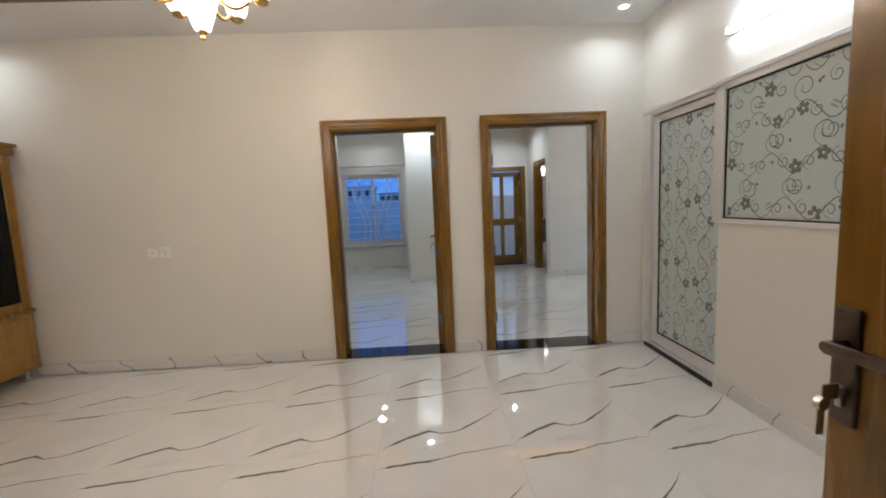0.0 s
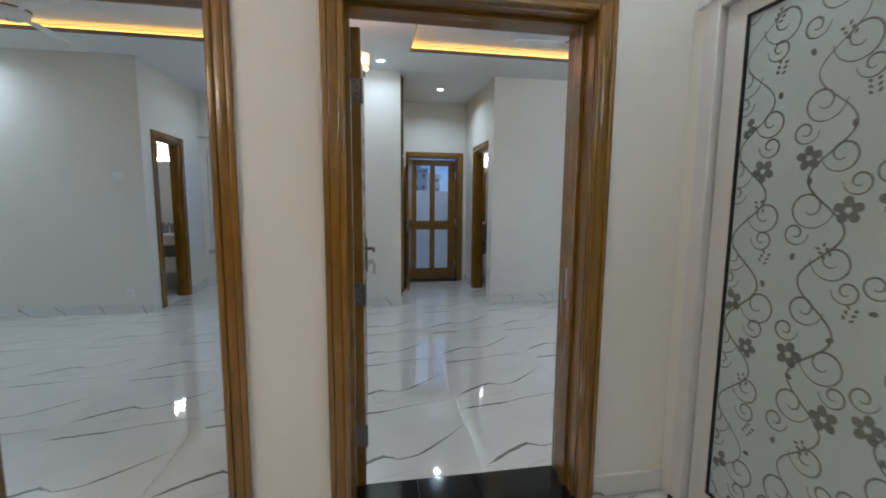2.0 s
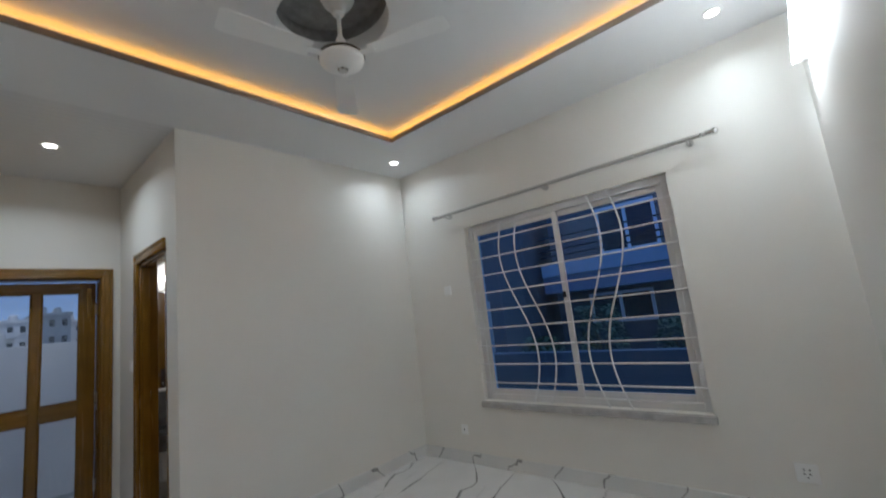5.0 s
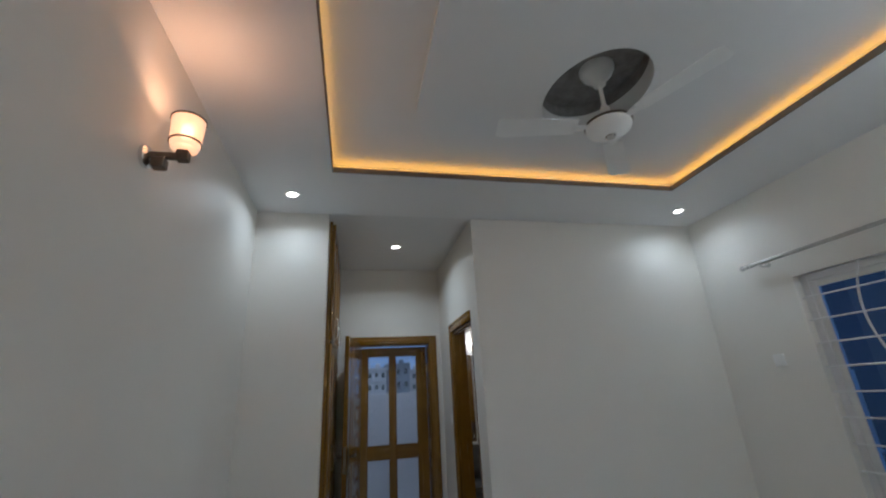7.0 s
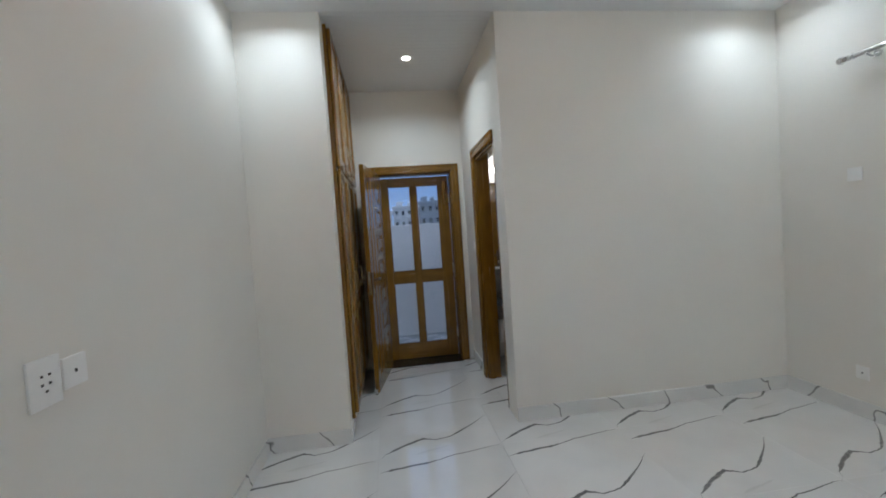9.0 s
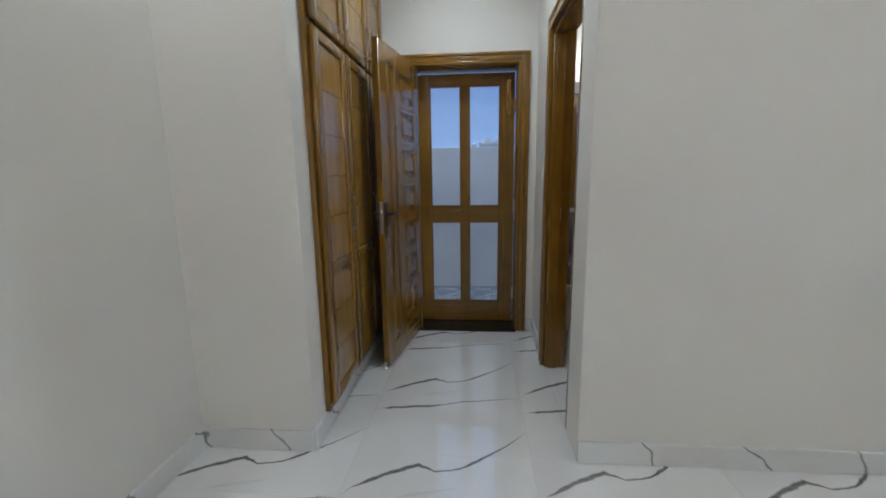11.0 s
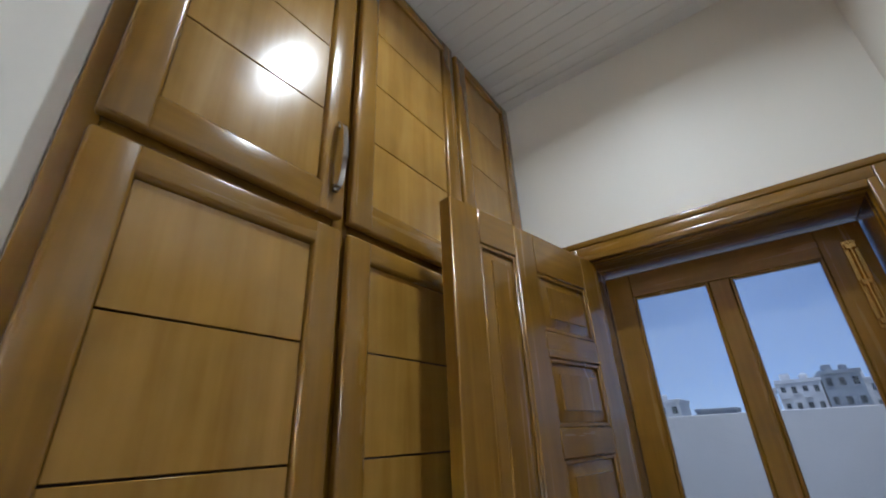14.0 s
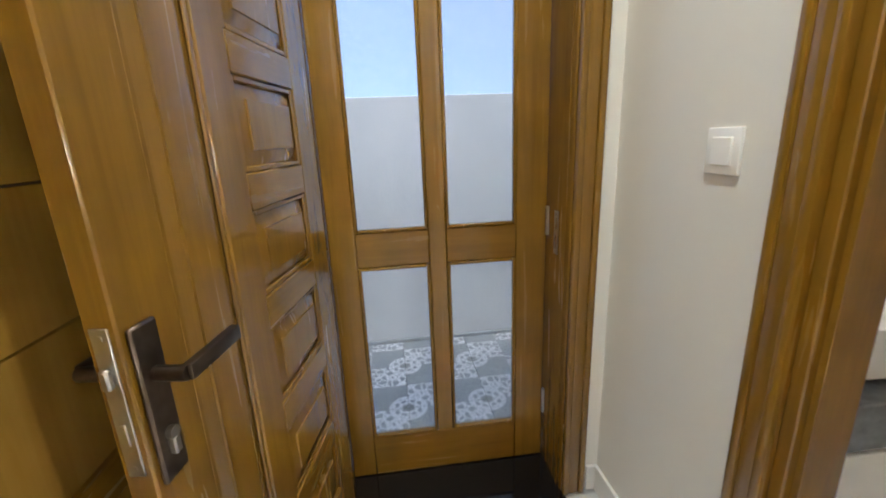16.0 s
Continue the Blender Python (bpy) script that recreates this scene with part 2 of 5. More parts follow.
M_DARKP = plain("dark_plastic", (0.03, 0.03, 0.03), 0.4)
M_ALU = plain("white_powder_coat", (0.74, 0.73, 0.73), 0.35, vary=0.02)
M_RUBBER = plain("black_gasket", (0.015, 0.015, 0.015), 0.6)
M_GRILL = plain("white_enamel", (0.78, 0.78, 0.78), 0.35, vary=0.02)
M_GLASS = glass("window_glass", (0.52, 0.75, 1.0))
M_CLEAR = glass("clear_glass")
# walls across the side yard: the dusk's dimness is put into this colour
M_BLUEB = plain("dusk_dimmed_render", (0.12, 0.122, 0.13), 0.8, vary=0.1, scale=0.8)
M_DARKW = plain("dark_window", (0.02, 0.025, 0.03), 0.1)
M_YWALL = plain("yard_plaster", (0.80, 0.785, 0.775), 0.85, vary=0.06, scale=2.5, bump=0.15, bscale=60)
M_LED = glow("led_strip", (1.0, 0.53, 0.10), 2.7)
# brown that paints the shade on the tray's lip edge
M_LIP_SHADE = plain("lip_shade", (0.2, 0.165, 0.14), 0.5, vary=0.08, scale=8)
M_SPOT = glow("downlight_lens", (1.0, 0.97, 0.9), 18)
M_LEAF = plain("leaf", (0.05, 0.09, 0.04), 0.6, vary=0.3)

# ---- mesh helpers ----


def box(bm, x0, y0, z0, x1, y1, z1, bevel=0.0, seg=1):
    """Adds a box between two corners, with its edges eased."""
    m = Matrix.Translation(((x0 + x1) / 2, (y0 + y1) / 2, (z0 + z1) / 2)) @ Matrix.Diagonal((abs(x1 - x0), abs(y1 - y0), abs(z1 - z0), 1))
    if bevel <= 0:
        bmesh.ops.create_cube(bm, size=1, matrix=m)
        return bm
    t = bmesh.new()
    bmesh.ops.create_cube(t, size=1, matrix=m)
    bmesh.ops.bevel(t, geom=t.edges[:], offset=bevel, segments=seg, affect="EDGES", profile=0.5)
    me = bpy.data.meshes.new("tmp")
    t.to_mesh(me)
    t.free()
    bm.from_mesh(me)
    bpy.data.meshes.remove(me)
    return bm


def one_box(*a, **k):
    return box(bmesh.new(), *a, **k)


def cyl(bm, a, b, r, r2=None, n=20, caps=True):
    """Adds a round bar from point a to point b."""
    a, b = Vector(a), Vector(b)
    q = (b - a).to_track_quat("Z", "Y").to_matrix().to_4x4()
    bmesh.ops.create_cone(bm, cap_ends=caps, segments=n, radius1=r, radius2=r if r2 is None else r2, depth=(b - a).length,
                          matrix=Matrix.Translation((a + b) / 2) @ q)
    return bm


def lathe(bm, profile, n=28, m=Matrix(), ring=False):
    """Turns a list of (radius, height) about the z axis."""
    rings = []
    for r, z in profile:
        rings.append([bm.verts.new(m @ Vector((r * math.cos(2 * math.pi * i / n), r * math.sin(2 * math.pi * i / n), z))) for i in range(n)])
    for p, q in zip(rings, rings[1:]):
        for i in range(n):
            bm.faces.new((p[i], p[(i + 1) % n], q[(i + 1) % n], q[i]))
    if ring:
        for i in range(n):
            bm.faces.new((rings[-1][i], rings[-1][(i + 1) % n], rings[0][(i + 1) % n], rings[0][i]))
        return bm
    for loop, flip in ((rings[0], True), (rings[-1], False)):
        bm.faces.new(list(reversed(loop)) if flip else loop)
    return bm


def tube(bm, pts, r, n=8, flat=1.0):
    """A round wire through points."""
    pts = [Vector(p) for p in pts]
    rings = []
    for i, p in enumerate(pts):
        d = (pts[min(i + 1, len(pts) - 1)] - pts[max(i - 1, 0)]).normalized()
        up = Vector((0, 0, 1)) if abs(d.z) < 0.95 else Vector((1, 0, 0))
        s = d.cross(up).normalized()
        w = s.cross(d)
        rings.append([bm.verts.new(p + (s * math.cos(2 * math.pi * k / n) + w * math.sin(2 * math.pi * k / n) * flat) * r) for k in range(n)])
    for p, q in zip(rings, rings[1:]):
        for k in range(n):
            bm.faces.new((p[k], p[(k + 1) % n], q[(k + 1) % n], q[k]))
    bm.faces.new(rings[0][::-1])
    bm.faces.new(rings[-1])
    return bm


def smooth(me, angle=40):
    for p in me.polygons:
        p.use_smooth = True
    me.set_sharp_from_angle(angle=radians(angle))


def part(name, bm, material, parent=None, label=""):
    """Links a bmesh as one mesh object under a thing or a part."""
    bmesh.ops.recalc_face_normals(bm, faces=bm.faces[:])
    me = bpy.data.meshes.new(name)
    bm.to_mesh(me)
    bm.free()
    me.materials.append(material)
    smooth(me)
    ob = new(name, me)
    if parent is not None:
        ob.parent = parent
    return tagged(ob, label)


def thing(name, m=Matrix(), label="", category="", group="", kind=""):
    ob = new(name)
    ob.empty_display_size = 0.05
    ob.matrix_basis = m
    return tagged(ob, label, category, group, kind)


def structure(name, bm, material, label="", category=""):
    return tagged(part(name, bm, material), label, category or name.split("_")[0], "", "structure")


# ---- walls, with their openings ----
def wall(name, along, a, b, face, back, z0, z1, openings, material=None, label="plain painted plaster wall"):
    """A wall along 'x' or 'y' from a to b, between its two faces, with openings (from, to, bottom, top)."""
    bm = bmesh.new()

    def add(p, q, lo, hi):
        if q - p < 1e-4 or hi - lo < 1e-4:
            return
        if along == "x":
            box(bm, p, face, lo, q, back, hi)
        else:
            box(bm, face, p, lo, back, q, hi)
    at = a
    for p, q, lo, hi in sorted(openings):
        add(at, p, z0, z1)
        add(p, q, z0, lo)
        add(p, q, hi, z1)
        at = q
    add(at, b, z0, z1)
    return structure(name, bm, material or M_WALL, label, "wall")


WF, WB = 3.44, 3.67            # wall between lounge and bedrooms
FAR = 6.975                    # far wall of the bedroom
HEND = 8.50                    # end of the little hall
XL, XR = 0.44, 4.265           # bedroom sides
HL, HR = 0.972, 2.128           # hall sides
DA = (-0.86, 0.095, 0.0, 2.06)
DB = (0.524, 1.515, 0.0, 2.06)
wall("wall_lounge_north", "x", -4.1, XR + 0.23, WF, WB, 0, 3.1, [DA, DB])
wall("wall_party", "y", WB, 8.9, XL - 0.2, XL, 0, 3.1, [])
wall("wall_bedroom_east", "y", WB, FAR + 0.12, XR, XR + 0.23, 0, 3.1, [(4.455, 6.19, 0.553, 2.113)])
wall("wall_bedroom_north", "x", HR, XR + 0.0, FAR, FAR + 0.12, 0, 3.1, [])
wall("wall_wardrobe_stub", "x", XL, HL, FAR, FAR + 0.14, 0, 3.1, [])
wall("wall_hall_east", "y", FAR + 0.12, HEND, HR, HR + 0.12, 0, 3.1, [(7.19, 7.895, 0, 2.03)])
wall("wall_hall_north", "x", XL, 4.5, HEND, HEND + 0.23, 0, 3.1, [(1.225, 2.005, 0, 2.004)])
wall("wall_hall_back", "y", FAR + 0.12, HEND, XL + 0.0, XL + 0.004, 0, 3.0, [])
# bathroom beyond the hall door
wall("wall_bath_east", "y", FAR + 0.12, HEND, 4.0, 4.12, 0, 3.1, [], M_WHITE, "white tiled bathroom wall")
# other bedroom
wall("wall_other_west", "y", WB, FAR + 0.1, -4.1, -3.98, 0, 3.1, [])
wall("wall_other_north_west", "x", -3.98, -1.87, FAR + 0.03, FAR + 0.15, 0, 3.1, [])
wall("wall_other_north_east", "x", -0.37, XL - 0.2, FAR + 0.03, FAR + 0.15, 0, 3.1, [])
wall("wall_niche_west", "y", FAR + 0.15, 8.62, -1.99, -1.87, 0, 3.1, [(7.27, 7.93, 0, 2.03)])
wall("wall_niche_east", "y", FAR + 0.15, 8.62, -0.37, -0.25, 0, 3.1, [])
wall("wall_niche_north", "x", -4.1, XL - 0.2, 8.62, 8.85, 0, 3.1, [(-1.80, -0.515, 0.545, 2.045)])
# lounge
wall("wall_lounge_west", "y", -0.5, WF, -4.22, -4.1, 0, 3.1, [])
wall("wall_lounge_south", "x", -4.1, 2.05, -0.60, -0.37, 0, 3.1, [(-0.82, 0.82, 0, 2.1)])
wall("wall_lounge_east", "y", -0.37, WF, 1.93, 2.05, 0, 3.1, [(2.45, 3.36, 0, 2.075), (0.3, 2.45, 1.175, 2.075)])
wall("wall_entry_south", "x", -2.0, 2.0, -2.2, -2.08, 0, 3.1, [])
wall("wall_entry_west", "y", -2.08, -0.6, -2.0, -1.88, 0, 3.1, [])
wall("wall_entry_east", "y", -2.08, -0.6, 1.88, 2.0, 0, 3.1, [])
wall("wall_stair_east", "y", -0.6, WF, 3.6, 3.72, 0, 3.1, [], M_WHITE)
wall("wall_stair_south", "x", 2.05, 3.6, -0.6, -0.48, 0, 3.1, [], M_WHITE)

# ---- ceilings ----
structure("ceiling_entry", one_box(-2.0, -2.1, LCEIL, 2.0, -0.37, 3.05), M_CEIL, "flat white painted ceiling", "ceiling")
structure("ceiling_stair", one_box(2.05, -0.48, LCEIL, 3.6, WF, 3.05), M_CEIL, "flat white painted ceiling", "ceiling")
def brushed_paint():
    """White paint with long brush ripples across the hall."""
    m, n, l, b = mat("brushed_ceiling_paint")
    b.inputs["Base Color"].default_value, b.inputs["Roughness"].default_value = (0.77, 0.77, 0.77, 1), 0.55
    tc = n.new("ShaderNodeTexCoord")
    mp = n.new("ShaderNodeMapping")
    mp.inputs["Scale"].default_value = (2.5, 34, 1)
    no = n.new("ShaderNodeTexNoise")
    no.inputs["Scale"].default_value, no.inputs["Detail"].default_value = 1.0, 4
    l.new(tc.outputs["Object"], mp.inputs["Vector"])
    l.new(mp.outputs[0], no.inputs["Vector"])
    bp = n.new("ShaderNodeBump")
    bp.inputs["Strength"].default_value, bp.inputs["Distance"].default_value = 0.15, 0.003
    l.new(no.outputs["Fac"], bp.inputs["Height"])
    l.new(bp.outputs["Normal"], b.inputs["Normal"])
    return m


def plank_ceiling(x0, y0, x1, y1, z, top, width=0.062):
    """Narrow white boards across the hall with fine open joints, under a slab."""
    bm = bmesh.new()
    box(bm, x0, y0, z + 0.004, x1, y1, top)
    n = round((y1 - y0) / width)
    for i in range(n):
        a, b = y0 + (y1 - y0) * i / n, y0 + (y1 - y0) * (i + 1) / n
        box(bm, x0, a + 0.0008, z, x1, b - 0.0008, z + 0.0035, 0.001)
    return bm


structure("ceiling_hall", plank_ceiling(XL, FAR + 0.001, 4.0, HEND, CEIL, 3.05), brushed_paint(), "white boarded hall ceiling with fine joints", "ceiling")
CX0, CX1, CY0, CY1 = 1.025, 3.56, 3.76, 6.312


def tray_ceiling(name, x0, x1, y0, y1, cx0, cx1, cy0, cy1, z, hole=None):
    """A false ceiling with a sunk tray behind a lip."""
    bm = bmesh.new()
    box(bm, x0, y0, z, cx0, y1, z + 0.03)
    box(bm, cx1, y0, z, x1, y1, z + 0.03)
    box(bm, cx0, y0, z, cx1, cy0, z + 0.03)
    box(bm, cx0, cy1, z, cx1, y1, z + 0.03)
    g = 0.055
    if hole:
        rounded_panel(bm, cx0 - g, cy0 - g, cx1 + g, cy1 + g, 0.002, z + 0.088, z + 0.16, hole, 0.265, n=1)
    else:
        box(bm, cx0 - g, cy0 - g, z + 0.088, cx1 + g, cy1 + g, z + 0.16)
    for a in ((cx0 - g - 0.03, cy0 - g, cx0 - g, cy1 + g), (cx1 + g, cy0 - g, cx1 + g + 0.03, cy1 + g),
              (cx0 - g, cy0 - g - 0.03, cx1 + g, cy0 - g), (cx0 - g, cy1 + g, cx1 + g, cy1 + g + 0.03)):
        box(bm, a[0], a[1], z + 0.03, a[2], a[3], z + 0.16)
    ob = structure(name, bm, M_CEIL, "white false ceiling with a sunk tray and cove light", "ceiling")
    # strip added over the lip edge; its dark colour stands in for shade
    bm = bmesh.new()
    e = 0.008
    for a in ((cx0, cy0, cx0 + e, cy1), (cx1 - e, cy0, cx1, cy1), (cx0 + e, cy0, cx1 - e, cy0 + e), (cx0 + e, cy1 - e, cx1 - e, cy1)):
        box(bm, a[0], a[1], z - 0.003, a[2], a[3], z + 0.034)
    structure("trim_" + name, bm, M_LIP_SHADE, "thin strip round the ceiling tray, brown for the lip's shade", "trim")
    # the cove's light strip lies on the lip, round the tray
    led = thing("cove_light", Matrix(), "warm yellow light strip hidden behind the ceiling lip", "light strip")
    for a in ((cx0 - 0.04, cy0, cx0 - 0.028, cy1), (cx1 + 0.028, cy0, cx1 + 0.04, cy1), (cx0, cy0 - 0.04, cx1, cy0 - 0.028), (cx0, cy1 + 0.028, cx1, cy1 + 0.04)):
        part("light_strip", one_box(a[0], a[1], z + 0.031, a[2], a[3], z + 0.056), M_LED, led)
    return ob


structure("ceiling_niche", one_box(-1.87, FAR + 0.03, CEIL, -0.37, 8.62, 3.05), M_CEIL, "flat white painted ceiling", "ceiling")


def rounded_panel(bm, x0, y0, x1, y1, r, z0, z1, hole, hr, n=10, k=48):
    """A slab with rounded corners and an oval hole, longer along y."""
    outer = []
    for cx, cy, a0 in ((x1 - r, y1 - r, 0), (x0 + r, y1 - r, 90), (x0 + r, y0 + r, 180), (x1 - r, y0 + r, 270)):
        for i in range(n + 1):
            a = radians(a0 + 90 * i / n)
            outer.append((cx + r * math.cos(a), cy + r * math.sin(a)))
    inner = [(hole[0] + hr * math.cos(2 * math.pi * i / k), hole[1] + hr * 1.2 * math.sin(2 * math.pi * i / k)) for i in range(k)]
    loops = []
    for z in (z0, z1):
        o = [bm.verts.new((x, y, z)) for x, y in outer]
        h = [bm.verts.new((x, y, z)) for x, y in inner]
        es = [bm.edges.new((o[i], o[(i + 1) % len(o)])) for i in range(len(o))] + [bm.edges.new((h[i], h[(i + 1) % k])) for i in range(k)]
        bmesh.ops.triangle_fill(bm, use_beauty=True, use_dissolve=False, edges=es)
        loops.append((o, h))
    for a, b in ((loops[0][0], loops[1][0]), (loops[0][1], loops[1][1])):
        for i in range(len(a)):
            bm.faces.new((a[i], a[(i + 1) % len(a)], b[(i + 1) % len(a)], b[i]))
    return bm


FANX, FANY = 2.408, 5.455
tray_ceiling("ceiling_bedroom", XL, XR, WB, FAR, CX0, CX1, CY0, CY1, CEIL, (FANX, FANY))
tray_ceiling("ceiling_other", -3.98, XL - 0.2, WB, FAR + 0.03, -3.2, -0.55, 4.4, 6.42, CEIL)
tray_ceiling("ceiling_lounge", -4.1, 1.93, -0.37, WF, -3.4, 1.2, 0.3, 2.83, LCEIL)
structure("ceiling_fan_recess", lathe(bmesh.new(), [(0.267, CEIL + 0.16), (0.267, CEIL + 0.25), (0.285, CEIL + 0.25), (0.285, CEIL + 0.16)], 48, pose(FANX, FANY, 0) @ Matrix.Diagonal((1, 1.2, 1, 1)), True), plain("raw_cement", (0.27, 0.26, 0.25), 0.9, vary=0.2, scale=20),
          "dark round recess in the ceiling for the fan hook", "ceiling")
structure("ceiling_fan_slab", one_box(FANX - 0.4, FANY - 0.42, CEIL + 0.235, FANX + 0.4, FANY + 0.42, CEIL + 0.242), plain("raw_slab", (0.27, 0.26, 0.25), 0.9, vary=0.2, scale=20),
          "bare cement slab above the fan recess", "ceiling")
structure("ceiling_inner_panel", rounded_panel(bmesh.new(), 1.49, 4.03, 3.15, 6.05, 0.36, CEIL + 0.055, CEIL + 0.0875, (FANX, FANY), 0.265), M_CEIL,
          "raised white ceiling panel with rounded corners", "ceiling")

# ---- skirting ----


def veined(m):
    """Short slanting grey veins, one to each skirting piece."""
    n, l = m.node_tree.nodes, m.node_tree.links
    b = n["Principled BSDF"]
    base = b.inputs["Base Color"].links[0].from_socket
    tc = n.new("ShaderNodeTexCoord")
    dot = n.new("ShaderNodeVectorMath")
    dot.operation = "DOT_PRODUCT"
    dot.inputs[1].default_value = (1.0, 1.0, 0.75)
    l.new(tc.outputs["Object"], dot.inputs[0])
    no = n.new("ShaderNodeTexNoise")
    no.inputs["Scale"].default_value = 5.0
    l.new(tc.outputs["Object"], no.inputs["Vector"])
    warp = n.new("ShaderNodeMath")
    warp.operation = "MULTIPLY_ADD"
    warp.inputs[1].default_value = 0.3
    l.new(no.outputs["Fac"], warp.inputs[0])
    l.new(dot.outputs["Value"], warp.inputs[2])
    pp = n.new("ShaderNodeMath")
    pp.operation = "PINGPONG"
    pp.inputs[1].default_value = 0.2
    l.new(warp.outputs[0], pp.inputs[0])
    line = n.new("ShaderNodeMapRange")
    line.inputs[1].default_value, line.inputs[2].default_value, line.inputs[3].default_value, line.inputs[4].default_value = 0.003, 0.009, 0.85, 0.0
    l.new(pp.outputs[0], line.inputs[0])
    mx = n.new("ShaderNodeMixRGB")
    mx.inputs[2].default_value = (0.2, 0.2, 0.2, 1)
    l.new(line.outputs[0], mx.inputs[0])
    l.new(base, mx.inputs[1])
    l.new(mx.outputs[0], b.inputs["Base Color"])


M_SILL = plain("sill_marble", (0.5, 0.48, 0.475), 0.25, vary=0.15, scale=14)
SKV = plain("veined_skirting", (0.79, 0.79, 0.78), 0.12, vary=0.04, scale=4)
veined(SKV)
SKIRTS = [("y", XL, WB, FAR, 1), ("x", FAR, XL, HL, -1), ("x", FAR, HR, XR, -1), ("y", XR, WB, FAR, -1), ("x", WB, 1.62, XR, 1),
          ("y", HR, 7.965, HEND, -1), ("x", HEND, 2.085, HR, -1), ("y", HL, FAR, FAR + 0.14, 1),
          ("x", WF, -4.1, -0.955, -1), ("x", WF, 0.185, 0.45, -1), ("x", WF, 1.59, 1.93, -1), ("y", 1.93, -0.37, 2.45, -1),
          ("x", FAR + 0.03, -3.98, -1.87, -1), ("x", FAR + 0.03, -0.37, XL - 0.2, -1), ("x", 8.62, -1.87, -0.37, -1), ("y", -1.87, 8.02, 8.62, 1)]
for along, at, p, q, s in SKIRTS:
    bm = bmesh.new()
    if along == "x":
        box(bm, p, at, 0, q, at + s * 0.012, 0.10, 0.002)
    else:
        box(bm, at, p, 0, at + s * 0.012, q, 0.10, 0.002)
    structure("baseboard", bm, SKV, "white marble tile skirting", "baseboard")

# ---- door casings ----


def casing(name, m, w, h, depth, back=True, label="varnished wooden door frame with moulded architrave", front=True, jw=0.035, stops=True, right=True):
    """A lined opening w wide and h high. Local x along the wall, y into it from 0 to depth."""
    d = thing(name, m, label, "door frame", "", "structure")
    part("jamb", one_box(0, 0, 0, jw, depth, h, 0.003), M_WOOD, d)
    part("jamb", one_box(w - jw, 0, 0, w, depth, h, 0.003), M_WOOD, d)
    part("head", one_box(jw, 0, h - jw, w - jw, depth, h, 0.003), M_WOODH, d)
    s, e = (depth * 0.55, 0.014) if stops else (0.075, 0.003)
    part("stop", one_box(jw, s - 0.05, 0, jw + e, s, h - jw, 0.001), M_WOOD, d)
    part("stop", one_box(w - jw - e, s - 0.05, 0, w - jw, s, h - jw, 0.001), M_WOOD, d)
    part("stop", one_box(jw + e, s - 0.05, h - jw - e, w - jw - e, s, h - jw, 0.001), M_WOODH, d)
    aw = 0.08
    sides = ([(0.0, -1)] if front else []) + ([(depth, 1)] if back else [])
    for y, s in sides:
        for lo, hi, t in ((0.0, 0.022, 0.025), (0.022, 0.058, 0.0195), (0.058, aw, 0.0235)):
            t *= 0.3 if s > 0 else 1.0
            y0, y1 = sorted((y, y + s * t))
            part("architrave", one_box(0.012 - hi, y0, 0, 0.012 - lo, y1, h - 0.012 + hi, 0.005, 2), M_WOOD, d)
            if right:
                part("architrave", one_box(w - 0.012 + lo, y0, 0, w - 0.012 + hi, y1, h - 0.012 + hi, 0.005, 2), M_WOOD, d)
            part("architrave", one_box(0.012 - lo, y0, h - 0.012 + lo, w - 0.012 + lo if right else w, y1, h - 0.012 + hi, 0.005, 2), M_WOODH, d)
    return d


def lever(parent, x, z, side, towards, keys=False, y=0.0):
    """Lever handle on a long plate; side: -1 or 1 along local y, from the face at y."""
    s = side
    plate = part("handle_plate", one_box(x - 0.022, min(y, y + s * 0.008), z - 0.15, x + 0.022, max(y, y + s * 0.008), z + 0.068, 0.003), M_BRONZE, parent, "dark bronze handle plate")
    bm = bmesh.new()
    cyl(bm, (x, y + s * 0.008, z), (x, y + s * 0.05, z), 0.010)
    box(bm, min(x, x + towards * 0.108) - 0.008, min(y + s * 0.042, y + s * 0.056), z - 0.011, max(x, x + towards * 0.108), max(y + s * 0.042, y + s * 0.056), z + 0.011, 0.003, 2)
    part("lever", bm, M_BRONZE, plate)
    bm = bmesh.new()
    cyl(bm, (x, y + s * 0.008, z - 0.085), (x, y + s * 0.016, z - 0.085), 0.009)
    box(bm, x - 0.006, min(y, y + s * 0.017), z - 0.115, x + 0.006, max(y, y + s * 0.017), z - 0.09, 0.002)
    part("keyhole", bm, M_STEEL, plate)
    if keys:
        bm = bmesh.new()
        box(bm, x - 0.002, min(y + s * 0.016, y + s * 0.05), z - 0.1, x + 0.002, max(y + s * 0.016, y + s * 0.05), z - 0.07, 0.001)
        cyl(bm, (x - 0.006, y + s * 0.05, z - 0.105), (x + 0.006, y + s * 0.05, z - 0.105), 0.012, n=14)
        box(bm, x - 0.001, min(y + s * 0.042, y + s * 0.058), z - 0.165, x + 0.001, max(y + s * 0.042, y + s * 0.058), z - 0.11, 0.0005)
        part("key", bm, M_STEEL, plate, "steel key hanging in the lock")


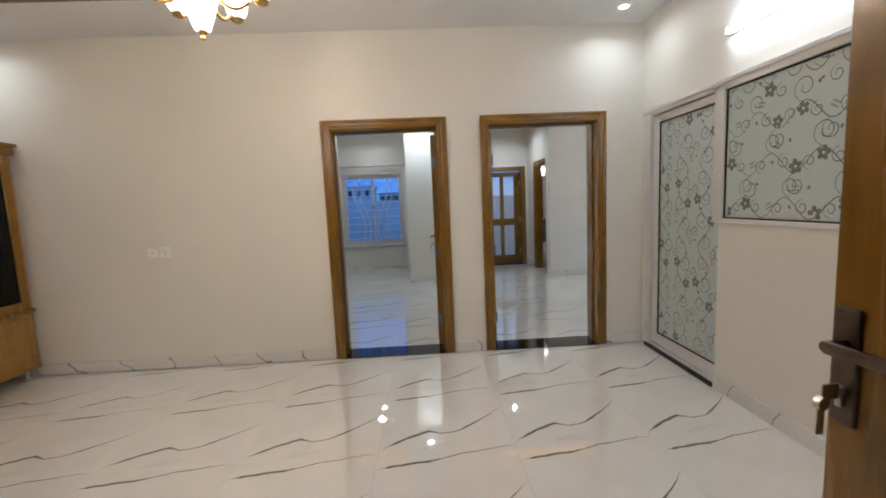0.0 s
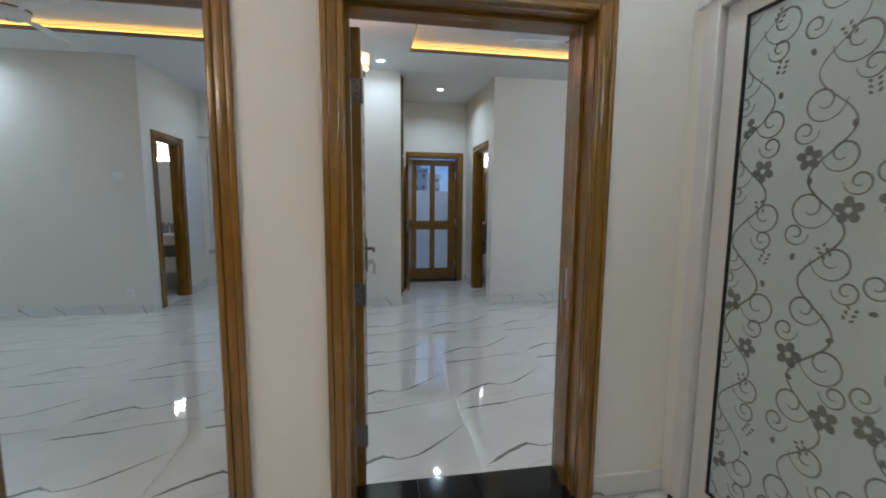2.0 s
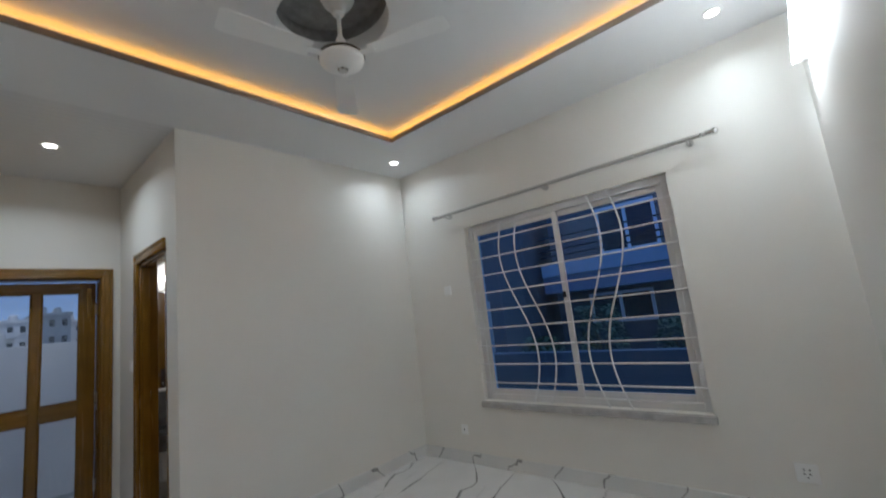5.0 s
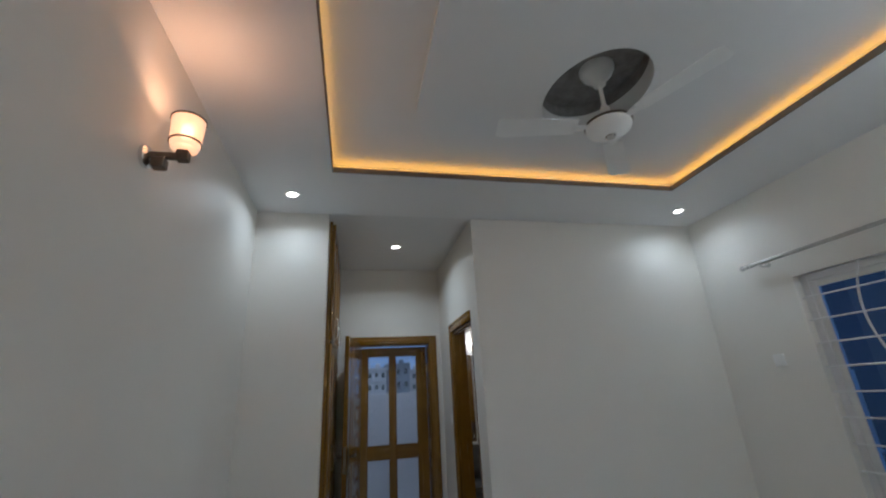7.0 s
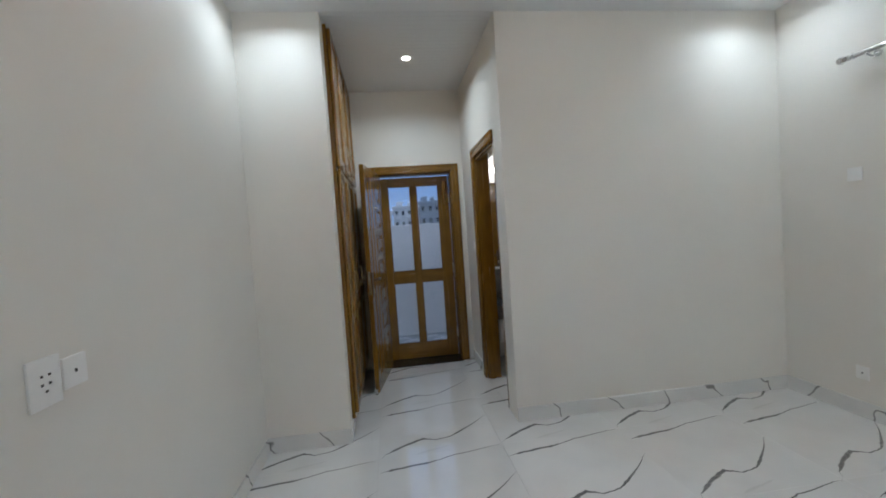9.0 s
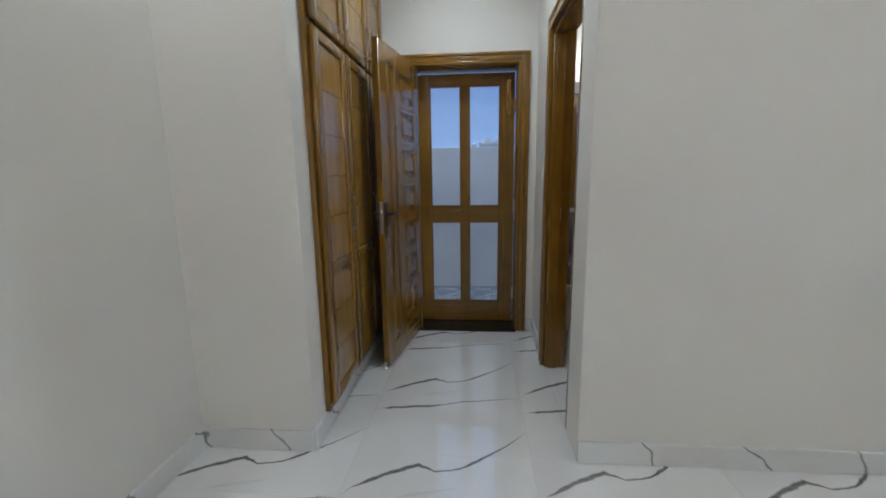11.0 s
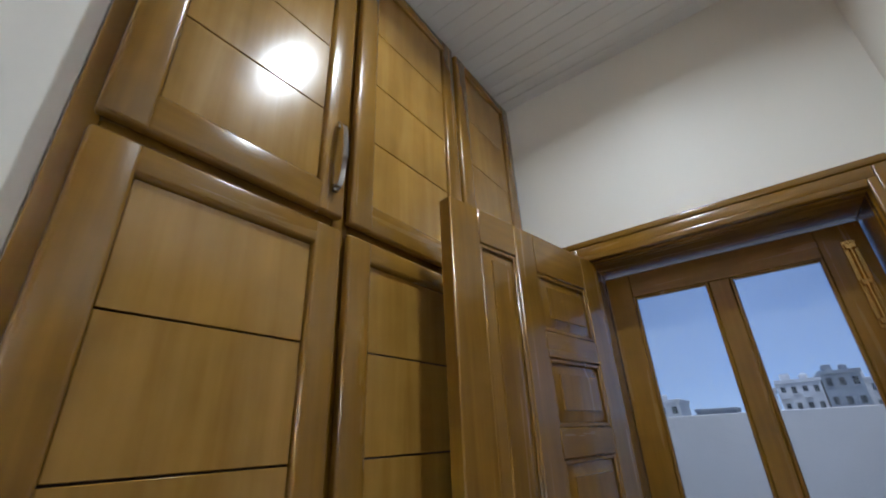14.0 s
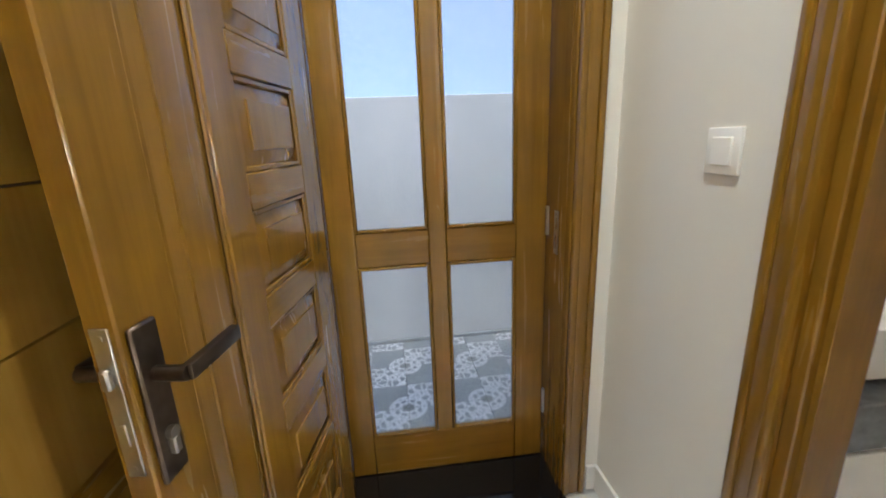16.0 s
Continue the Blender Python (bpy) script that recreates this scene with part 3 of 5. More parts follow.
def raised_panel(bm, x0, z0, x1, z1, y0, s):
    """A fielded panel standing in a frame, its face towards s along y."""
    e = min(0.028, (z1 - z0) * 0.28, (x1 - x0) * 0.28)
    lo = [(x0, y0, z0), (x1, y0, z0), (x1, y0, z1), (x0, y0, z1)]
    rings = [lo]
    for q, up in ((e, 0.008), (e + 0.0012, 0.0115)):
        rings.append([(x0 + q, y0 + s * up, z0 + q), (x1 - q, y0 + s * up, z0 + q), (x1 - q, y0 + s * up, z1 - q), (x0 + q, y0 + s * up, z1 - q)])
    rings = [[bm.verts.new(p) for p in r] for r in rings]
    bm.faces.new(rings[-1])
    for a, b in zip(rings, rings[1:]):
        for i in range(4):
            bm.faces.new((a[i], a[(i + 1) % 4], b[(i + 1) % 4], b[i]))
    return bm


def moulding(bm, x0, z0, x1, z1, y, s, t=0.012):
    for a in ((x0, z0, x0 + t, z1), (x1 - t, z0, x1, z1), (x0 + t, z0, x1 - t, z0 + t), (x0 + t, z1 - t, x1 - t, z1)):
        box(bm, a[0], min(y, y + s * 0.006), a[1], a[2], max(y, y + s * 0.006), a[3], 0.0025)
    return bm


def panel_leaf(name, m, w=0.86, h=2.0, th=0.04, label="", keys=False, handle_z=1.0, rows=7, sides=(-1, 1), latch=True):
    """Panelled leaf: hinge at local x = 0, free edge at w, its thickness along y. One tall panel beside a ladder of small ones."""
    d = thing(name, m, label, "door")
    part("core", one_box(0.01, -th / 2 + 0.011, 0.01, w - 0.01, th / 2 - 0.011, h - 0.01), M_PANEL, d)
    st = [(0, 0.11), (w - 0.345, w - 0.255), (w - 0.103, w)]
    for a, b in st:
        part("stile", one_box(a, -th / 2, 0, b, th / 2, h, 0.003), M_WOOD, d)
    x0, x1 = st[0][1], st[1][0]
    gap, lo, hi = 0.0705, 0.23, 0.123
    rh = (h - lo - hi - gap * (rows - 1)) / rows
    part("rail", one_box(x0, -th / 2, 0, x1, th / 2, lo, 0.003), M_WOODH, d)
    part("rail", one_box(x0, -th / 2, h - hi, x1, th / 2, h, 0.003), M_WOODH, d)
    part("rail", one_box(st[1][1], -th / 2, 0, st[2][0], th / 2, 0.13, 0.003), M_WOODH, d)
    part("rail", one_box(st[1][1], -th / 2, h - 0.10, st[2][0], th / 2, h, 0.003), M_WOODH, d)
    for i in range(rows):
        z0 = lo + i * (rh + gap)
        if i < rows - 1:
            part("rail", one_box(x0, -th / 2, z0 + rh, x1, th / 2, z0 + rh + gap, 0.003), M_WOODH, d)
        bm = bmesh.new()
        for s in sides:
            raised_panel(bm, x0 + 0.012, z0 + 0.012, x1 - 0.012, z0 + rh - 0.012, s * (th / 2 - 0.011), s)
            moulding(bm, x0, z0, x1, z0 + rh, s * (th / 2 - 0.009), s)
        part("panel", bm, M_WOOD, d)
    bm = bmesh.new()
    for s in sides:
        raised_panel(bm, st[1][1] + 0.012, 0.142, st[2][0] - 0.012, h - 0.112, s * (th / 2 - 0.011), s)
        moulding(bm, st[1][1], 0.13, st[2][0], h - 0.10, s * (th / 2 - 0.009), s)
    part("tall_panel", bm, M_WOOD, d)
    for s in sides:
        lever(d, w - 0.03, handle_z, s, -1, keys, s * th / 2)
    if latch:
        part("latch_plate", one_box(w - 0.0005, -0.011, 0.86, w + 0.0025, 0.011, 1.06, 0.001), M_STEEL, d, "steel latch plate")
        bm = bmesh.new()
        box(bm, w + 0.002, -0.006, 0.985, w + 0.012, 0.006, 1.012, 0.003)
        box(bm, w + 0.002, -0.004, 0.905, w + 0.0045, 0.004, 0.935, 0.001)
        for z in (0.872, 1.048):
            cyl(bm, (w + 0.002, 0, z), (w + 0.0034, 0, z), 0.004, n=10)
        part("latch_bolt", bm, M_STEEL, d, "steel latch bolt with screws")
    for z in (0.25, 0.9, 1.75):
        bm = bmesh.new()
        cyl(bm, (-0.008, -th / 2 - 0.004, z - 0.05), (-0.008, -th / 2 - 0.004, z + 0.05), 0.007, n=12)
        box(bm, -0.003, -th / 2, z - 0.05, 0.0, th / 2, z + 0.05)
        hinge = part("hinge", bm, M_HINGE, d)
        bm = bmesh.new()
        for dz in (-0.036, -0.012, 0.012, 0.036):
            cyl(bm, (-0.0028, 0.006 if dz * dz > 0.001 else -0.004, z + dz), (-0.0036, 0.006 if dz * dz > 0.001 else -0.004, z + dz), 0.004, n=10)
        part("screws", bm, M_DARKP, hinge)
    return d


casing("door_frame_1", pose(DB[0], WF, 0), DB[1] - DB[0], DB[3], WB - WF, jw=0.014)
casing("door_frame_2", pose(DA[0], WF, 0), DA[1] - DA[0], DA[3], WB - WF, jw=0.022)
casing("door_frame_3", pose(HR, 7.895, 0, 0, 0, -90), 0.705, 2.03, 0.12, right=False)
casing("door_frame_4", pose(1.225, HEND, 0), 0.78, 2.004, 0.23, back=False, jw=0.016, stops=False)
casing("door_frame_5", pose(-0.82, -0.60, 0), 1.64, 2.1, 0.23)
casing("door_frame_6", pose(-1.87, 7.27, 0, 0, 0, 90), 0.66, 2.03, 0.12)
for nm, x0, x1 in (("threshold_1", DB[0], DB[1]), ("threshold_2", DA[0], DA[1])):
    bm = bmesh.new()
    box(bm, x0 - 0.01, WF - 0.025, -0.01, x0 + 0.3, WB + 0.0, 0.006, 0.002)
    box(bm, x0 + 0.302, WF - 0.025, -0.01, x1 + 0.01, WB + 0.0, 0.006, 0.002)
    structure(nm, bm, M_BLACK, "polished black granite door threshold", "threshold")
structure("threshold_3", one_box(1.22, HEND - 0.05, -0.01, 2.0, HEND + 0.22, 0.008, 0.002), M_BLACK, "polished black granite door threshold", "threshold")

panel_leaf("door_1", pose(DB[0] + 0.045, WB - 0.02, 0.01, 0, 0, 90.1), 0.895, 2.0, label="open varnished wooden door with stacked raised panels", keys=True)
panel_leaf("door_2", pose(DA[1] - 0.055, WB - 0.02, 0.01, 0, 0, 88), 0.84, 2.0, label="open varnished wooden door beside the other bedroom wall", keys=True)
panel_leaf("door_3", pose(1.243, 8.52, 0.008, 0, 0, 260.4), 0.73, 1.985, label="open varnished wooden garden door with raised panels", handle_z=0.985)
panel_leaf("door_4", pose(0.785, -0.36, 0.01, 0, 0, 95.3), 0.80, 2.05, label="open varnished wooden entry leaf with keys in its lock", keys=True, handle_z=1.09)
panel_leaf("door_5", pose(-0.785, -0.36, 0.01, 0, 0, 98), 0.78, 2.05, label="open varnished wooden entry leaf of a double door")

# ---- screen door at the end of the hall ----
M_MESH, _n, _l, _b = mat("insect_mesh")
_tr = _n.new("ShaderNodeBsdfTransparent")
_df = _n.new("ShaderNodeBsdfDiffuse")
_df.inputs[0].default_value = (0.45, 0.5, 0.5, 1)
_mx = _n.new("ShaderNodeMixShader")
_tc = _n.new("ShaderNodeTexCoord")
_s = _n.new("ShaderNodeSeparateXYZ")
_l.new(_tc.outputs["Object"], _s.inputs[0])
_acc = []
for _k in (0, 2):
    _a = _n.new("ShaderNodeMath")
    _a.operation = "PINGPONG"
    _a.inputs[1].default_value = 0.0015
    _l.new(_s.outputs[_k], _a.inputs[0])
    _g = _n.new("ShaderNodeMath")
    _g.operation = "LESS_THAN"
    _g.inputs[1].default_value = 0.00022
    _l.new(_a.outputs[0], _g.inputs[0])
    _acc.append(_g)
_m = _n.new("ShaderNodeMath")
_m.operation = "MAXIMUM"
_l.new(_acc[0].outputs[0], _m.inputs[0])
_l.new(_acc[1].outputs[0], _m.inputs[1])
_l.new(_m.outputs[0], _mx.inputs[0])
_l.new(_tr.outputs[0], _mx.inputs[1])
_l.new(_df.outputs[0], _mx.inputs[2])
_l.new(_mx.outputs[0], _n["Material Output"].inputs[0])


def screen_door(m):
    """Outer leaf with four openings: stiles, rails, mullion, beads and mesh."""
    w, h = 0.742, 1.964
    d = thing("screen_door", m, "closed wooden screen door with four mesh openings", "door")
    px0, pm0, pm1, px1 = 0.087, 0.330, 0.390, 0.632
    zb0, zb1, zt0, zt1 = 0.165, 0.835, 0.955, 1.875
    part("stile", one_box(0, -0.018, 0, px0, 0.018, h, 0.003), M_WOOD, d)
    part("stile", one_box(px1, -0.018, 0, w, 0.018, h, 0.003), M_WOOD, d)
    part("mullion", one_box(pm0, -0.018, zb0, pm1, 0.018, zt1, 0.003), M_WOOD, d)
    for a, b in ((0, zb0), (zt1, h)):
        part("rail", one_box(px0, -0.018, a, px1, 0.018, b, 0.003), M_WOODH, d)
    for a, b in ((px0, pm0), (pm1, px1)):
        part("rail", one_box(a, -0.018, zb1, b, 0.018, zt0, 0.003), M_WOODH, d)
        for lo, hi in ((zb0, zb1), (zt0, zt1)):
            bm = bmesh.new()
            t = 0.011
            for q in ((a, lo, a + t, hi), (b - t, lo, b, hi), (a + t, lo, b - t, lo + t), (a + t, hi - t, b - t, hi)):
                box(bm, q[0], -0.023, q[1], q[2], -0.004, q[3], 0.003)
            part("bead", bm, M_WOOD, d)
            part("mesh", one_box(a, -0.002, lo, b, -0.0005, hi), M_MESH, d, "fine pale insect mesh")
    bm = bmesh.new()
    cyl(bm, (w - 0.045, -0.030, 1.66), (w - 0.045, -0.030, 1.9), 0.006, n=12)
    box(bm, w - 0.062, -0.024, 1.65, w - 0.028, -0.018, 1.91, 0.002)
    for z in (1.67, 1.78, 1.89):
        box(bm, w - 0.058, -0.036, z - 0.008, w - 0.032, -0.02, z + 0.008, 0.002)
    part("bolt", bm, M_BRASS, d, "brass tower bolt")
    for z in (0.25, 0.96, 1.72):
        bm = bmesh.new()
        cyl(bm, (w + 0.001, -0.024, z - 0.05), (w + 0.001, -0.024, z + 0.05), 0.007, n=12)
        part("hinge", bm, M_STEEL, d)
    return d


screen_door(pose(1.243, 8.697, 0.012))

# ---- wardrobe ----
WX = 1.008


def wardrobe_door(parent, y0, y1, z0, z1, cuts, handle_side, handle_z, rails=(), low=0.062, high=0.052):
    """A framed overlay door with rounded outer edges and a grooved veneer panel; it faces +x."""
    f = 0.066
    d = part("wardrobe_door", one_box(WX - 0.018, y0 + 0.012, z0 + 0.012, WX - 0.0085, y1 - 0.012, z1 - 0.012), M_GROOVE, parent)
    part("stile", one_box(WX - 0.012, y0, z0, WX + 0.012, y0 + f, z1, 0.008, 3), M_WOOD, d)
    part("stile", one_box(WX - 0.012, y1 - f, z0, WX + 0.012, y1, z1, 0.008, 3), M_WOOD, d)
    cross = [(z0, z0 + low)] + list(rails) + [(z1 - high, z1)]
    for k, (a, b) in enumerate(cross):
        bm = one_box(WX - 0.012, y0 + f - 0.008, a, WX + 0.0112, y1 - f + 0.008, b, 0.008 if k in (0, len(cross) - 1) else 0.004, 3)
        part("rail", bm, wood_y, d)
    for (_, lo), (hi, _) in zip(cross, cross[1:]):
        edges = [lo] + [c for c in cuts if lo < c < hi] + [hi]
        for a, b in zip(edges, edges[1:]):
            part("panel", one_box(WX - 0.012, y0 + f + 0.0015, a + 0.0016, WX + 0.001, y1 - f - 0.0015, b - 0.0016, 0.001), M_PANEL, d)
    y = y1 - 0.032 if handle_side > 0 else y0 + 0.032
    n = 16
    bm = bmesh.new()
    rows = []
    for i in range(n + 1):
        u = i / n * 2 - 1
        x = WX + 0.018 + 0.02 * (1 - u * u) ** 0.5 if abs(u) < 0.999 else WX + 0.012
        z, half = handle_z + 0.092 * u, 0.0065
        rows.append([bm.verts.new((x + dx, y + s * half, z)) for s, dx in ((-1, 0), (1, 0), (1, 0.006), (-1, 0.006))])
    for a, b in zip(rows, rows[1:]):
        for j in range(4):
            bm.faces.new((a[j], a[(j + 1) % 4], b[(j + 1) % 4], b[j]))
    bm.faces.new(rows[0])
    bm.faces.new(rows[-1][::-1])
    for u in (-0.084, 0.084):
        box(bm, WX + 0.0112, y - 0.0065, handle_z + u - 0.008, WX + 0.024, y + 0.0065, handle_z + u + 0.008, 0.002)
    part("handle", bm, M_CHROME, d, "curved chrome handle")
    return d


wood_y = wood("varnished_wood_depth", WOOD_DARK, WOOD_LIGHT, across=(1, 0.06, 1))


def wardrobe():
    w = thing("wardrobe", Matrix(), "tall built-in varnished wooden wardrobe with grooved doors and overhead cupboards", "wardrobe")
    y0, y1, top, foot = FAR + 0.141, HEND - 0.006, CEIL - 0.006, 0.104
    part("carcass", one_box(XL + 0.01, y0 + 0.02, foot, 0.968, y1, top), M_GROOVE, w)
    part("plinth", one_box(XL + 0.01, y0, 0, 0.976, y1, foot - 0.002, 0.002), SKV, w, "veined white tile plinth")
    for a, b in ((y0, 7.152), (7.56, 7.604), (8.033, 8.077), (y1 - 0.03, y1)):
        part("face_frame", one_box(0.9685, a, foot, WX - 0.0125, b, top, 0.001), M_WOOD, w)
    for a, b in ((7.1525, 7.5595), (7.6045, 8.0325), (8.0775, y1 - 0.0305)):
        for z0, z1 in ((foot, 0.142), (1.838, 1.886), (top - 0.03, top)):
            part("face_rail", one_box(0.9685, a, z0, WX - 0.013, b, z1, 0.002), wood_y, w)
    for i, (a, b) in enumerate(((7.14, 7.572), (7.592, 8.045), (8.065, y1 - 0.012))):
        side = 1 if i != 2 else -1
        wardrobe_door(w, a, b, 0.13, 1.85, (0.375, 0.57, 1.035, 1.225, 1.414, 1.607), side, 1.025, [(0.755, 0.815)])
        wardrobe_door(w, a, b, 1.874, top - 0.012, (2.14, 2.341, 2.545), side, 2.02, (), 0.074)
    return w


wardrobe()

# ---- windows ----


def sliding_window(name, m, w, h, deep, inward, wall_t, bars, label, waves=True, sill=True):
    """White aluminium slider in a wall opening, glazed, with a welded bar grille on the room side.
    Local x along the wall, y out of the room, z up; the room's face of the wall is at y = 0."""
    d = thing(name, m, label, "window", "", "structure")
    t = 0.05
    for a in ((0, 0, t, h), (w - t, 0, w, h), (t, 0, w - t, t), (t, h - t, w - t, h)):
        part("window_frame", one_box(a[0], 0.055, a[1], a[2], 0.13, a[3], 0.003), M_ALU, d)
    for i, (a, b) in enumerate(((t, w / 2 + 0.03), (w / 2 - 0.03, w - t))):
        y = 0.075 + 0.028 * i
        s = 0.045
        sash = part("sash", one_box(a, y - 0.012, t, a + s, y + 0.012, h - t, 0.003), M_ALU, d)
        part("sash_stile", one_box(b - s, y - 0.012, t, b, y + 0.012, h - t, 0.003), M_ALU, sash)
        part("sash_rail", one_box(a + s, y - 0.012, t, b - s, y + 0.012, t + s, 0.003), M_ALU, sash)
        part("sash_rail", one_box(a + s, y - 0.012, h - t - s, b - s, y + 0.012, h - t, 0.003), M_ALU, sash)
        pane = part("pane", one_box(a + s, y - 0.002, t + s, b - s, y + 0.002, h - t - s), M_GLASS, sash)
        pane.visible_shadow = False
    part("latch", one_box(w / 2 - 0.012, 0.052, h * 0.52, w / 2 + 0.012, 0.064, h * 0.52 + 0.05, 0.003), M_DARKP, d)
    n = bars
    for i in range(n):
        z = h * (0.097 + 0.802 * i / (n - 1))
        part("grille_bar", cyl(bmesh.new(), (0.0, 0.028, z), (w, 0.028, z), 0.0062, n=10), M_GRILL, d)
    if waves:
        for cx, flip in ((w * 0.265, -0.122), (w * 0.354, -0.115), (w * 0.646, 0.112), (w * 0.736, 0.112)):
            pts = [(cx + flip * math.sin(2 * math.pi * (z / h - 0.52) / 1.115), 0.02, z) for z in [h * j / 40 for j in range(41)]]
            part("grille_scroll", tube(bmesh.new(), pts, 0.0068, 8), M_GRILL, d)
    if sill:
        part("window_sill", one_box(-0.02, -0.03, -0.052, w + 0.02, -0.001, -0.004, 0.004), M_SILL, d, "grey marble sill")
    return d


sliding_window("window_1", pose(XR, 6.19, 0.553, 0, 0, -90), 1.735, 1.56, 0, 0, 0.23, 9, "white sliding window with a wavy bar grille")
sliding_window("window_2", pose(-1.80, 8.62, 0.545), 1.285, 1.50, 0, 0, 0.23, 9, "white sliding window with bars at the niche end")


def curtain_rod(m, w, brackets):
    d = thing("curtain_rod", m, "brushed steel curtain rod on wall brackets", "curtain rod")
    part("rod", cyl(bmesh.new(), (0, -0.075, 0), (w, -0.075, 0), 0.0135), M_STEEL, d)
    for x, s in ((0, -1), (w, 1)):
        bm = bmesh.new()
        cyl(bm, (x, -0.075, 0), (x + s * 0.03, -0.075, 0), 0.018)
        part("collar", cyl(bmesh.new(), (x - s * 0.03, -0.075, 0), (x - s * 0.022, -0.075, 0), 0.018), M_CHROME, d)
        bmesh.ops.create_uvsphere(bm, u_segments=16, v_segments=10, radius=0.024, matrix=Matrix.Translation((x + s * 0.046, -0.075, 0)))
        part("finial", bm, M_CHROME, d)
    for x in brackets:
        bm = bmesh.new()
        cyl(bm, (x, 0, -0.01), (x, -0.006, -0.01), 0.022)
        tube(bm, [(x, -0.004, -0.012), (x, -0.04, -0.03), (x, -0.07, -0.022), (x, -0.088, -0.012)], 0.006)
        part("bracket", bm, M_STEEL, d)
    return d


curtain_rod(pose(XR, 6.43, 2.262, 0, 0, -90), 2.25, (0.1, 1.12, 2.15))
curtain_rod(pose(-1.83, 8.62, 2.20), 1.42, (0.1, 1.32))

# ---- frosted partition of the lounge ----
M_FROST, _n, _l, _b = mat("frosted_glass")
_b.inputs["Base Color"].default_value = (0.64, 0.72, 0.735, 1)
_b.inputs["Roughness"].default_value = 0.35
_b.inputs["Transmission Weight"].default_value = 0.1
M_FILM = plain("floral_film", (0.21, 0.225, 0.225), 0.5, vary=0.2, scale=30)


def scroll_pattern(w, h, seed, lying=False):
    """Scrolling stems, spirals, flowers and leaflets of an etched film, in the plane y = 0."""
    rng = random.Random(seed)
    bm = bmesh.new()
    if lying:
        w, h = h, w

    def ribbon(pts, wd):
        prev = None
        for i, p in enumerate(pts):
            q0, q1 = pts[max(i - 1, 0)], pts[min(i + 1, len(pts) - 1)]
            dx, dz = q1[0] - q0[0], q1[1] - q0[1]
            ln = math.hypot(dx, dz) or 1
            k = wd * (0.35 + 0.65 * math.sin(math.pi * min(1, max(0.06, i / (len(pts) - 1)))))
            nx, nz = -dz / ln * k, dx / ln * k
            a, b = (p[0] + nx, p[1] + nz), (p[0] - nx, p[1] - nz)
            ok = all(0.0 < q[0] < w and 0.0 < q[1] < h for q in (a, b))
            cur = (bm.verts.new((a[0], 0, a[1])), bm.verts.new((b[0], 0, b[1]))) if ok else None
            if prev and cur:
                bm.faces.new((prev[0], prev[1], cur[1], cur[0]))
            prev = cur

    def blob(cx, cz, r, a, long=1.5):
        pts = []
        for i in range(10):
            t = 2 * math.pi * i / 10
            x, z = r * math.cos(t) * long, r * math.sin(t)
            pts.append((cx + x * math.cos(a) - z * math.sin(a), cz + x * math.sin(a) + z * math.cos(a)))
        if all(0 < p[0] < w and 0 < p[1] < h for p in pts):
            bm.faces.new([bm.verts.new((p[0], 0, p[1])) for p in pts])

    def spiral(cx, cz, r, a0, turn):
        ribbon([(cx + r * (1 - t * 0.8) * math.cos(a0 + turn * t * 4.4 * math.pi / 1.6), cz + r * (1 - t * 0.8) * math.sin(a0 + turn * t * 4.4 * math.pi / 1.6)) for t in [j / 26 for j in range(27)]], 0.0032)

    def flower(cx, cz, r, a):
        for k in range(5):
            t = a + k * math.pi * 0.4
            blob(cx + r * 0.72 * math.cos(t), cz + r * 0.72 * math.sin(t), r * 0.42, t, 1.2)

    def fern(cx, cz, a):
        for k in range(3):
            for s in (-1, 1):
                blob(cx + 0.016 * k * math.cos(a) + s * 0.011 * -math.sin(a), cz + 0.016 * k * math.sin(a) + s * 0.011 * math.cos(a), 0.0045, a + s * 0.7, 1.6)

    step, rise = 0.25, 0.155
    for c in range(int(w / step) + 2):
        x0 = (c + 0.25) * step
        ph = c * 2.1 + seed

        def stem(z):
            return x0 + 0.058 * math.sin(z * math.pi / rise + ph)

        ribbon([(stem(z), z) for z in [h * j / 220 for j in range(221)]], 0.0033)
        z, k = 0.03 * (c % 3), c
        while z < h:
            s = 1 if k % 2 else -1
            x = stem(z)
            r = 0.058 + 0.014 * ((k * 7) % 3) / 2
            spiral(x + s * (r + 0.004), z + 0.02, r, math.pi if s > 0 else 0, s)
            spiral(x - s * 0.05, z + 0.095, 0.042, 0 if s > 0 else math.pi, -s)
            if k % 4 in (0, 1):
                flower(x - s * 0.03, z + 0.015, 0.03 + 0.006 * rng.random(), rng.uniform(0, 1.2))
                blob(x + s * 0.085, z + 0.1, 0.008, rng.uniform(0, 3))
            elif k % 4 == 2:
                fern(x - s * 0.06, z + 0.02, rng.uniform(1.0, 2.2))
            else:
                fern(x + s * 0.05, z + 0.035, rng.uniform(1.0, 2.2))
                blob(x - s * 0.05, z + 0.02, 0.008, rng.uniform(0, 3))
            z += rise
            k += 1
    if lying:
        for v in bm.verts:
            v.co = Vector((v.co.z, 0, v.co.x))
    return bm


